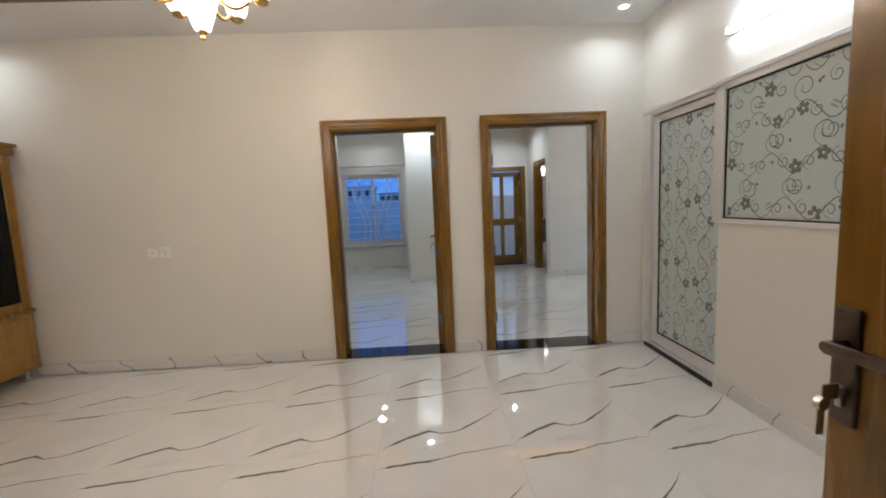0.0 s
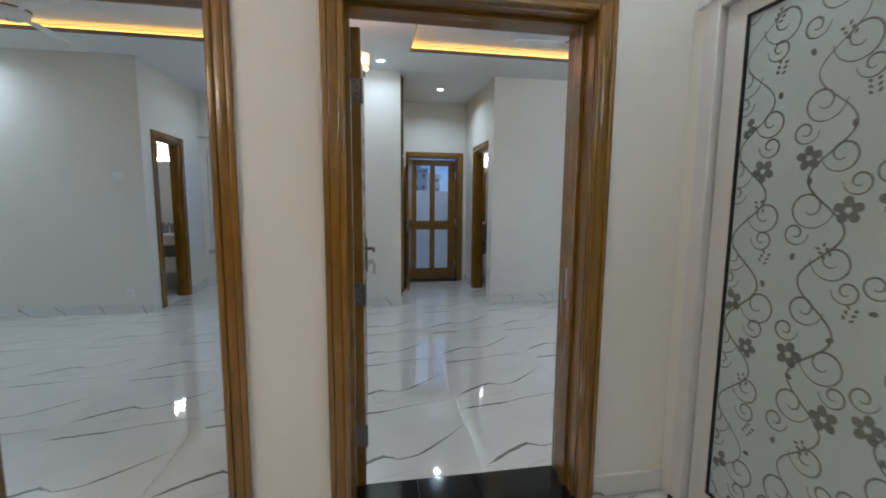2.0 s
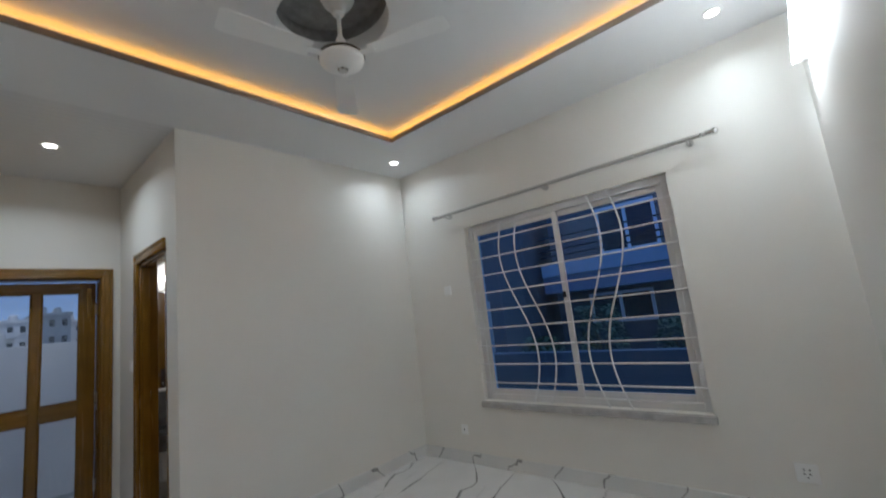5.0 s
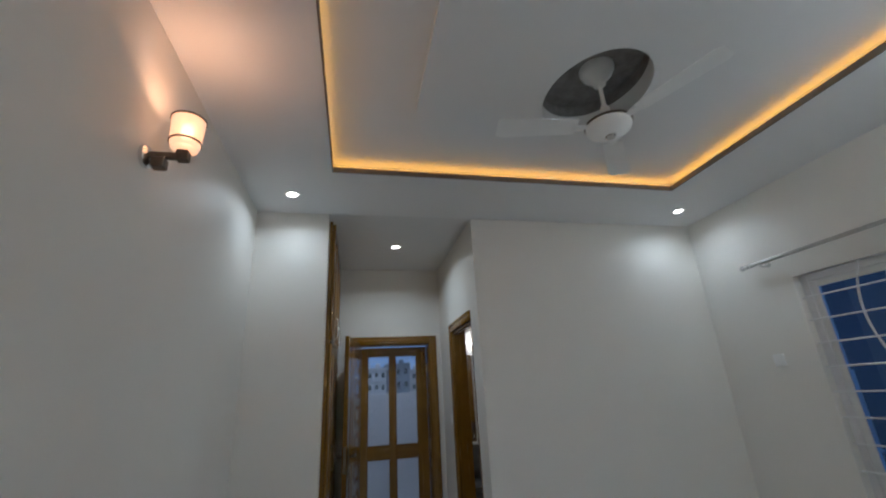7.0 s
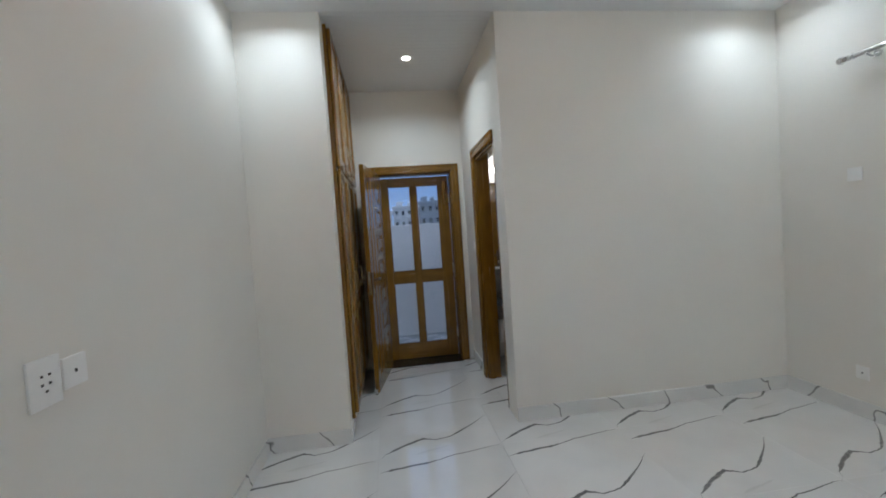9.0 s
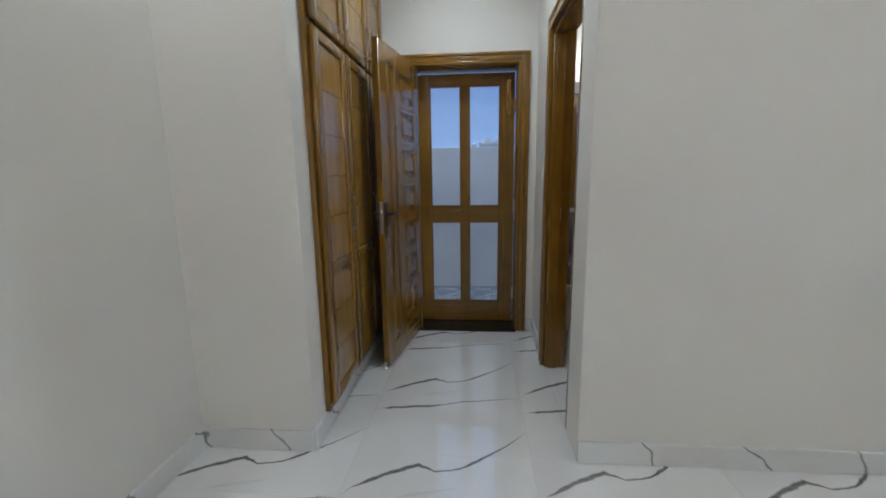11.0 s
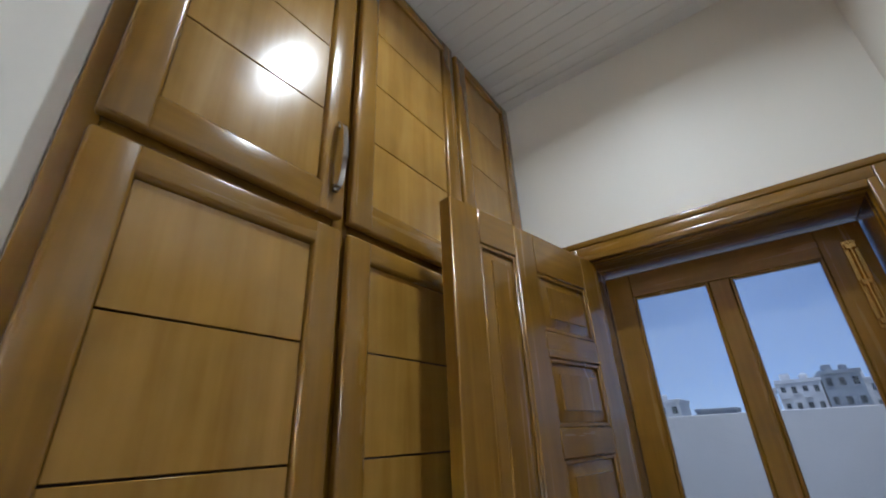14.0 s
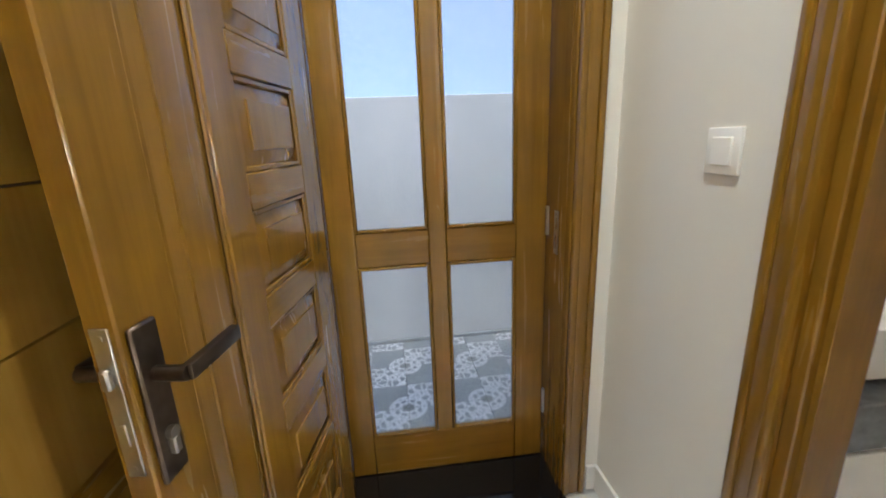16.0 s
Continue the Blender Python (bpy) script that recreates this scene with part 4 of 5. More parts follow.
def frosted_unit(name, m, w, h, sash, label, seed):
    """White aluminium frame with a frosted patterned pane; faces -x after placing. Local x along the wall, y away from the lounge.
    With a sash it is a slider whose far side runs in behind the wall."""
    d = thing(name, m, label, "partition", "", "structure")
    if sash:
        t, x0, x1, z0, z1 = 0.07, 0.165, w - 0.001, 0.125, h - 0.1
        part("frame", one_box(0, -0.02, 0, t, 0.06, h, 0.003), M_ALU, d)
        part("frame", one_box(t, -0.02, h - 0.035, w, 0.06, h, 0.003), M_ALU, d)
        part("track", one_box(t, -0.012, 0, w, 0.06, 0.022, 0.003), M_ALU, d)
        for a in ((t + 0.008, 0.03, x0, z1 + 0.06), (x0, 0.03, x1, z0), (x0, z1, x1, z1 + 0.06)):
            part("sash", one_box(a[0], 0.008, a[1], a[2], 0.042, a[3], 0.003), M_ALU, d)
        part("sash_groove", one_box(t, 0.02, 0.022, t + 0.008, 0.05, h - 0.035), M_RUBBER, d)
        seams = ((x0, z0, x0 + 0.009, z1), (x0 + 0.009, z0, x1, z0 + 0.009), (x0 + 0.009, z1 - 0.009, x1, z1))
        y = 0.012
    else:
        x0, x1, z0, z1 = 0.045, w - 0.045, 0.065, h - 0.045
        for a in ((-0.045, 0.045, x0, h), (w - 0.045, 0.045, w, h), (x0, h - 0.045, w - 0.045, h), (-0.045, 0.035, w, z0)):
            part("frame", one_box(a[0], -0.02, a[1], a[2], -0.001 if a[0] < 0 else 0.05, a[3], 0.003), M_ALU, d)
        seams = ((x0, z0, x0 + 0.009, z1), (x1 - 0.009, z0, x1, z1), (x0 + 0.009, z0, x1 - 0.009, z0 + 0.009), (x0 + 0.009, z1 - 0.009, x1 - 0.009, z1))
        y = 0.0
    for a in seams:
        part("gasket", one_box(a[0], y - 0.005, a[1], a[2], y + 0.012, a[3]), M_RUBBER, d)
    part("pane", one_box(x0 + 0.004, y + 0.004, z0 + 0.004, x1, y + 0.010, z1 - 0.004), M_FROST, d, "frosted pale blue glass")
    film = part("film", scroll_pattern(x1 - x0 - 0.012, z1 - z0 - 0.02, seed, not sash), M_FILM, d, "grey scrolling floral film")
    film.location = (x0 + 0.01, y + 0.0025, z0 + 0.01)
    return d


frosted_unit("frosted_door", pose(1.93, 3.36, 0.035, 0, 0, -90), 0.91, 2.04, True, "closed frosted sliding door with grey scrolling flowers", 3)
frosted_unit("frosted_window", pose(1.93, 2.45, 1.135, 0, 0, -90), 2.15, 0.94, False, "fixed frosted window with grey scrolling flowers", 5)
structure("threshold_4", one_box(1.905, 2.45, 0, 2.05, 3.36, 0.034, 0.003), M_BLACK, "dark stone strip under the frosted door", "threshold")
structure("trim", one_box(1.90, 0.3, 2.07, 1.93, 3.40, 2.10, 0.004), M_ALU, "white aluminium head trim", "trim")

# ---- lamps and fittings ----


def downlight(x, y, z):
    d = thing("downlight", pose(x, y, z), "round white recessed downlight, lit", "ceiling light", "downlights")
    part("rim", lathe(bmesh.new(), [(0.036, -0.006), (0.05, -0.006), (0.055, -0.001), (0.05, 0.0), (0.036, 0.0)], 32, ring=True), M_PLASTIC, d)
    part("lens", lathe(bmesh.new(), [(0.002, -0.004), (0.035, -0.004), (0.035, -0.001), (0.002, -0.001)], 24), M_SPOT, d)
    return d


base = downlight(*ROOM_SPOTS[0], CEIL)
for x, y in ROOM_SPOTS[1:] + [HALL_SPOT] + BEDROOM_SPOTS:
    copy_thing(base, pose(x, y, CEIL))
for x, y in LOUNGE_SPOTS:
    copy_thing(base, pose(x, y, LCEIL))


def ceiling_fan(x, y, top):
    d = thing("ceiling_fan", pose(x, y, 0), "white three-bladed ceiling fan on a short rod", "fan")
    zc = top
    part("canopy", lathe(bmesh.new(), [(0.012, -0.12), (0.032, -0.11), (0.042, -0.075), (0.075, -0.05), (0.09, -0.02), (0.092, 0.0), (0.01, 0.0)], 28, Matrix.Translation((0, 0, zc))), M_PLASTIC, d)
    part("rod", cyl(bmesh.new(), (0, 0, zc - 0.36), (0, 0, zc - 0.09), 0.011), M_PLASTIC, d)
    zc -= 0.055
    part("collar", lathe(bmesh.new(), [(0.012, -0.18), (0.022, -0.2), (0.03, -0.25), (0.055, -0.29), (0.02, -0.29)][::-1], 24, Matrix.Translation((0, 0, zc))), M_PLASTIC, d)
    hub = part("motor", lathe(bmesh.new(), [(0.02, -0.375), (0.066, -0.366), (0.108, -0.337), (0.115, -0.318), (0.11, -0.30), (0.06, -0.287), (0.02, -0.285)], 36, Matrix.Translation((0, 0, zc))), M_PLASTIC, d)
    part("ring", lathe(bmesh.new(), [(0.108, -0.312), (0.119, -0.31), (0.119, -0.302), (0.108, -0.3)], 36, Matrix.Translation((0, 0, zc)), True), M_BRONZE, hub)
    part("cap", lathe(bmesh.new(), [(0.002, -0.383), (0.022, -0.381), (0.028, -0.374), (0.002, -0.371)], 20, Matrix.Translation((0, 0, zc))), M_CHROME, hub)
    for k in range(3):
        bm = bmesh.new()
        box(bm, 0.09, -0.02, -0.004, 0.19, 0.02, 0.002, 0.002)
        n = 14
        rows = []
        for i in range(n + 1):
            r = 0.17 + (0.58 - 0.17) * i / n
            half = 0.05 + 0.018 * (i / n)
            if i == n:
                half *= 0.75
            rows.append([bm.verts.new((r, s * half, 0.006 * s * 1.4 + dz)) for s, dz in ((-1, 0), (1, 0), (1, 0.004), (-1, 0.004))])
        for a, b in zip(rows, rows[1:]):
            for j in range(4):
                bm.faces.new((a[j], a[(j + 1) % 4], b[(j + 1) % 4], b[j]))
        bm.faces.new(rows[0])
        bm.faces.new(rows[-1][::-1])
        blade = part("blade", bm, M_PLASTIC, d)
        blade.matrix_basis = Matrix.Translation((0, 0, zc - 0.315)) @ pose(0, 0, 0, 0, 0, 51 + 120 * k)
    return d


ceiling_fan(FANX + 0.04, FANY, CEIL + 0.234)
M_SHADE, _n, _l, _b = mat("glowing_shade")
_b.inputs["Base Color"].default_value = (0.9, 0.75, 0.6, 1)
_b.inputs["Roughness"].default_value = 0.3
_b.inputs["Transmission Weight"].default_value = 0.6
_b.inputs["Emission Color"].default_value = (1.0, 0.58, 0.38, 1)
_b.inputs["Emission Strength"].default_value = 0.5
M_BULB = glow("warm_bulb", (1.0, 0.72, 0.45), 8)


def sconce(m, lit_label):
    """Wall lamp: round rose, square arm with a joint, tilted glass cup with dark rims."""
    d = thing("wall_lamp", m, lit_label, "wall lamp")
    part("rose", lathe(bmesh.new(), [(0.004, 0.0), (0.042, 0.0), (0.042, 0.012), (0.03, 0.02), (0.004, 0.022)], 28, pose(0, 0, 0, 0, 90, 0)), M_CHROME, d)
    bm = bmesh.new()
    box(bm, 0.02, -0.011, -0.004, 0.135, 0.011, 0.018, 0.002)
    box(bm, 0.03, -0.02, -0.045, 0.075, 0.02, -0.006, 0.003)
    box(bm, 0.105, -0.018, -0.01, 0.145, 0.018, 0.03, 0.003)
    part("arm", bm, M_BRONZE, d)
    cup = Matrix.Translation((0.125, 0, 0.035))
    ribs = [(0.0515 + 0.0045 * k / 20 + (0.0012 if k % 2 else 0), 0.04 + 0.09 * k / 20) for k in range(21)]
    sh = part("shade", lathe(bmesh.new(), [(0.02, 0.0), (0.045, 0.004), (0.05, 0.02)] + ribs + [(0.053, 0.13), (0.047, 0.022), (0.02, 0.006)], 32, cup), M_SHADE, d, "ribbed glass cup, lit warm")
    for z, r in ((0.03, 0.0525), (0.128, 0.058)):
        part("rim", lathe(bmesh.new(), [(r - 0.002, z - 0.003), (r + 0.002, z - 0.003), (r + 0.002, z + 0.003), (r - 0.002, z + 0.003)], 32, cup, True), M_BRONZE, sh)
    part("bulb", lathe(bmesh.new(), [(0.004, 0.03), (0.018, 0.05), (0.022, 0.085), (0.012, 0.108), (0.003, 0.112)], 18, cup), M_BULB, d)
    return d


sconce(pose(XL, 5.33, 2.295), "lit wall lamp with a glass cup on a bronze arm")
bulb_lamp(XL + 0.125, 5.33, 2.295 + 0.17, 0.4, (1.0, 0.5, 0.25), 0.06)
up = downlight_lamp(XL + 0.125, 5.33, 2.295 + 0.166, 0.85, (1.0, 0.5, 0.28))      # light leaving the open top of the cup
up.matrix_world = pose(XL + 0.125, 5.33, 2.295 + 0.166, 180, 0, 0)


def switch_plate(name, m, w, h, kind, label):
    """A wall plate; local x along the wall, y out into the room (negative), z up."""
    d = thing(name, m, label, "switch" if kind == "rocker" else "socket", "wall plates")
    part("plate", one_box(-w / 2, -0.009, -h / 2, w / 2, 0, h / 2, 0.003, 2), M_PLASTIC, d)
    if kind == "rocker":
        bm = box(bmesh.new(), -w * 0.3, -0.013, -h * 0.3, w * 0.3, -0.008, h * 0.3, 0.002)
        part("rocker", bm, M_PLASTIC, d)
    elif kind == "socket":
        for x, z in ((-0.012, 0.018), (0.012, 0.018), (-0.012, -0.004), (0.012, -0.004), (0.0, -0.022)):
            part("pin_hole", one_box(x - 0.004, -0.0098, z - 0.003, x + 0.004, -0.0085, z + 0.003), M_DARKP, d)
    elif kind == "hole":
        part("cable_hole", cyl(bmesh.new(), (0, -0.0098, 0), (0, -0.0085, 0), 0.005), M_DARKP, d)
    return d


E_ = -90
switch_plate("switch_plate", pose(XR, 6.47, 1.556, 0, 0, E_), 0.085, 0.085, "blank", "square white blank wall plate by the window")
switch_plate("socket_plate", pose(XR, 6.456, 0.287, 0, 0, E_), 0.075, 0.085, "hole", "small white cable outlet low on the wall")
switch_plate("socket_plate", pose(XR, 4.067, 0.278, 0, 0, E_), 0.10, 0.10, "socket", "square white power socket low on the wall")
switch_plate("switch_plate", pose(HR, 8.098, 1.213, 0, 0, E_), 0.088, 0.092, "rocker", "square white light switch by the garden door")
switch_plate("socket_plate", pose(-2.35, WF, 1.057), 0.10, 0.10, "socket", "white power socket on the lounge wall")
switch_plate("socket_plate", pose(-2.46, WF, 1.057), 0.09, 0.08, "hole", "white cable outlet beside the socket")

# ---- yard, boundary wall and the distance ----
structure("ground", one_box(-400, -400, -0.35, 400, 400, -0.12), plain("ground", (0.16, 0.15, 0.13), 0.9, vary=0.2, scale=0.2), "bare ground", "ground")
structure("wall_yard", one_box(-8, 9.85, -0.12, 12, 10.05, 1.5, 0.004), M_YWALL, "plastered grey boundary wall", "wall")
structure("roof_slab", one_box(-4.4, -2.3, 3.08, 4.6, 8.87, 3.2), M_WHITE, "flat concrete roof slab", "roof")

# ---- yard paving, tile by tile ----
M_YT, _n, _l, _b = mat("yard_tile")
_tc = _n.new("ShaderNodeTexCoord")
_ab = _n.new("ShaderNodeVectorMath")
_ab.operation = "ABSOLUTE"
_l.new(_tc.outputs["Object"], _ab.inputs[0])
_ln = _n.new("ShaderNodeVectorMath")
_ln.operation = "DISTANCE"
_ln.inputs[1].default_value = (0.2, 0.2, 0)
_l.new(_ab.outputs[0], _ln.inputs[0])
_vo = _n.new("ShaderNodeTexVoronoi")
_vo.feature = "DISTANCE_TO_EDGE"
_vo.inputs["Scale"].default_value = 26
_l.new(_ab.outputs[0], _vo.inputs["Vector"])
_sep = _n.new("ShaderNodeSeparateXYZ")
_l.new(_tc.outputs["Object"], _sep.inputs[0])
_prod = _n.new("ShaderNodeMath")
_prod.operation = "MULTIPLY"
_l.new(_sep.outputs[0], _prod.inputs[0])
_l.new(_sep.outputs[1], _prod.inputs[1])


def _math(op, a, c):
    k = _n.new("ShaderNodeMath")
    k.operation = op
    for i, v in enumerate((a, c)):
        if isinstance(v, (int, float)):
            k.inputs[i].default_value = v
        else:
            _l.new(v, k.inputs[i])
    return k.outputs[0]


_lace = _math("MULTIPLY", _math("LESS_THAN", _vo.outputs["Distance"], 0.12), _math("GREATER_THAN", _prod.outputs[0], 0.0))
_ringm = _math("LESS_THAN", _math("ABSOLUTE", _math("SUBTRACT", _ln.outputs["Value"], 0.088), 0), 0.008)
_inring = _math("MULTIPLY", _math("LESS_THAN", _ln.outputs["Value"], 0.085), _math("LESS_THAN", _vo.outputs["Distance"], 0.16))
_white = _math("MINIMUM", _math("ADD", _math("ADD", _lace, _ringm), _inring), 1.0)
_dia = _math("LESS_THAN", _ln.outputs["Value"], 0.03)
_cl = _n.new("ShaderNodeTexNoise")
_cl.inputs["Scale"].default_value, _cl.inputs["Detail"].default_value = 12, 6
_l.new(_tc.outputs["Object"], _cl.inputs["Vector"])
_ra = _n.new("ShaderNodeValToRGB")
_ra.color_ramp.elements[0].color, _ra.color_ramp.elements[1].color = (0.17, 0.19, 0.21, 1), (0.36, 0.38, 0.40, 1)
_l.new(_cl.outputs["Fac"], _ra.inputs["Fac"])
_m1 = _n.new("ShaderNodeMixRGB")
_l.new(_white, _m1.inputs[0])
_l.new(_ra.outputs[0], _m1.inputs[1])
_m1.inputs[2].default_value = (0.78, 0.79, 0.80, 1)
_m2 = _n.new("ShaderNodeMixRGB")
_l.new(_dia, _m2.inputs[0])
_l.new(_m1.outputs[0], _m2.inputs[1])
_m2.inputs[2].default_value = (0.24, 0.23, 0.23, 1)
_l.new(_m2.outputs[0], _b.inputs["Base Color"])
_b.inputs["Roughness"].default_value = 0.5

yard = thing("pavement_yard", Matrix(), "grey patterned yard tiles with white lace ornament", "pavement", "", "structure")
_bm = one_box(-0.1985, -0.1985, -0.09, 0.1985, 0.1985, 0.0, 0.001)
_ytile = bpy.data.meshes.new("tile")
_bm.to_mesh(_ytile)
_bm.free()
_ytile.materials.append(M_YT)
for i in range(-8, 12):
    for j in range(3):
        o = new("tile", _ytile)
        o.parent = yard
        o.location = (1.67 + 0.4 * (i - 2), HEND + 0.23 + 0.2 + 0.4 * j, -0.03)
structure("wall_yard_kerb", one_box(-8, 9.825, -0.12, 12, 9.849, -0.012, 0.003), plain("kerb_tile", (0.33, 0.35, 0.37), 0.5, vary=0.3, scale=9), "grey tiled foot of the boundary wall", "wall")

# ---- far houses beyond the boundary wall ----


def far_house(x, y, w, d, h, floors, bays, colour, label, balcony=True, extras=True):
    """A block with storeys: wall, window panes set in, balconies, parapet, roof tank."""
    t = thing("apartment_building", pose(x, y, -0.12), label, "building")
    part("wall", one_box(-w / 2, 0, 0, w / 2, d, h), colour, t)
    part("roof", one_box(-w / 2 - 0.2, -0.2, h, w / 2 + 0.2, d + 0.2, h + 0.5), colour, t)
    fh = h / floors
    for f in range(floors):
        for b in range(bays):
            cx = -w / 2 + w * (b + 0.5) / bays
            z = f * fh + fh * 0.35
            ww = w / bays * 0.22
            win = part("window", one_box(cx - ww, -0.05, z, cx + ww, 0.05, z + fh * 0.42), M_DARKW, t)
            part("sill", one_box(cx - ww - 0.1, -0.2, z - 0.15, cx + ww + 0.1, 0, z), colour, win)
            if balcony and b % 2 == 0:
                part("balcony", one_box(cx - ww * 1.7, -1.2, f * fh + 0.1, cx + ww * 1.7, 0, f * fh + 1.0), colour, t)
    if extras:
        part("roof_tank", lathe(bmesh.new(), [(0.5, 0), (0.55, 0.1), (0.55, 0.8), (0.3, 1.0)], 16, Matrix.Translation((w * 0.2, d * 0.3, h + 0.5))), colour, t)
        part("stair_tower", one_box(-w * 0.35, d * 0.1, h + 0.5, -w * 0.12, d * 0.5, h + 1.5), colour, t)
    return t


# both renders are lightened so that their colour carries the dusk haze
M_GREYB = plain("hazed_grey_render", (0.27, 0.31, 0.36), 0.8, vary=0.2, scale=0.4)
M_PALEB = plain("hazed_pale_render", (0.68, 0.67, 0.66), 0.8, vary=0.12, scale=0.4)
far_house(5.0, 95, 5.5, 10, 7.2, 3, 4, M_PALEB, "pale four-bay apartment block with balconies, far off")
far_house(10.3, 95, 4.6, 10, 8.0, 3, 3, M_GREYB, "dark grey apartment block beside the pale one", balcony=False)
far_house(0.3, 95, 3.2, 8, 6.2, 3, 2, M_PALEB, "narrow pale block with a roof tank, far off")
far_house(14.2, 100, 4.4, 10, 7.0, 3, 3, M_PALEB, "pale apartment block with stacked balconies, far off")
far_house(-16, 90, 9, 10, 5.4, 2, 5, M_PALEB, "low pale row house, far off", balcony=False)
far_house(-8.5, 110, 7, 10, 4.2, 2, 4, M_GREYB, "low grey house, far off", balcony=False, extras=False)
far_house(-38, 120, 14, 10, 7, 2, 6, M_GREYB, "low grey house beyond the boundary wall", balcony=False)

# ---- house across the side yard, seen through the bedroom window ----


def neighbour():
    t = thing("neighbour_house", pose(10, 0, -0.12), "two-storey rendered house across the yard with a balcony band", "house")
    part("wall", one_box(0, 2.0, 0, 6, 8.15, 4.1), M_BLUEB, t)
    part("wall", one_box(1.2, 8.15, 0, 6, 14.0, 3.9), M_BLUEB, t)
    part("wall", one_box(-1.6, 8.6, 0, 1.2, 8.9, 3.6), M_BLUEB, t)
    # white band, its colour greyed down for the dusk
    part("balcony_slab", one_box(-0.9, 2.0, 1.93, 0.0, 8.0, 2.22, 0.02), plain("dusk_dimmed_white", (0.5, 0.5, 0.5), 0.6), t)
    for k in range(4):
        part("rail", cyl(bmesh.new(), (-0.85, 2.0, 2.35 + 0.13 * k), (-0.85, 8.0, 2.35 + 0.13 * k), 0.02, n=8), M_DARKW, t)
    for y0, z0, y1, z1 in ((5.9, 2.35, 6.95, 3.2), (6.2, 0.95, 7.35, 1.45), (3.6, 2.4, 4.9, 3.6), (3.4, 0.5, 4.8, 1.6)):
        w = part("window", one_box(-0.02, y0, z0, 0.05, y1, z1), M_DARKW, t)
        for a in ((y0 - 0.06, z0 - 0.06, y0, z1 + 0.06), (y1, z0 - 0.06, y1 + 0.06, z1 + 0.06), (y0, z0 - 0.06, y1, z0), (y0, z1, y1, z1 + 0.06), ((y0 + y1) / 2 - 0.03, z0, (y0 + y1) / 2 + 0.03, z1)):
            part("frame", one_box(-0.06, a[0], a[1], -0.02, a[2], a[3]), M_ALU, w)
    part("canopy", one_box(-0.85, 2.0, 1.6, 0.0, 8.0, 1.93), M_GREYB, t)
    return t


neighbour()
# plaster in the dusk-dimmed wall colour
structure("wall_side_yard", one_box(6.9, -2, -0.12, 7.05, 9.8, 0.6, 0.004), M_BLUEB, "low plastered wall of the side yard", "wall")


def shrub(x, y, r, h, seed):
    rng = random.Random(seed)
    t = thing("shrub", pose(x, y, -0.12), "leafy green garden shrub in dusk light", "shrub", "garden shrubs")
    bm = bmesh.new()
    for k in range(7):
        a = rng.uniform(0, 6.28)
        tube(bm, [(0, 0, 0), (0.15 * r * math.cos(a), 0.15 * r * math.sin(a), h * 0.4), (0.6 * r * math.cos(a), 0.6 * r * math.sin(a), h * rng.uniform(0.6, 0.95))], 0.012, 6)
    part("stem", bm, M_WOOD, t)
    vs, fs = [], []
    for k in range(700):
        a, u, e = rng.uniform(0, 6.28), rng.uniform(0.2, 1) ** 0.5, rng.uniform(-0.4, 1)
        c = Vector((r * u * math.cos(a) * (1 - 0.4 * abs(e)), r * u * math.sin(a) * (1 - 0.4 * abs(e)), h * 0.55 + e * h * 0.45))
        d1 = Vector((rng.uniform(-1, 1), rng.uniform(-1, 1), rng.uniform(-0.5, 0.5))).normalized() * 0.06
        d2 = d1.cross(Vector((rng.uniform(-1, 1), rng.uniform(-1, 1), 1))).normalized() * 0.022
        n0 = len(vs)
        vs += [c - d1, c + d2, c + d1, c - d2]
        fs.append((n0, n0 + 1, n0 + 2, n0 + 3))
    me = bpy.data.meshes.new("leaves")
    me.from_pydata(vs, [], fs)
    me.materials.append(M_LEAF)
    o = new("leaves", me)
    o.parent = t
    tagged(o, kind="stuff")


shrub(8.6, 6.8, 0.55, 1.3, 4)
shrub(8.3, 5.4, 0.5, 1.0, 5)
shrub(8.5, 7.9, 0.45, 0.8, 6)

# ---- lounge: display cabinet, chandelier, tube lamp ----


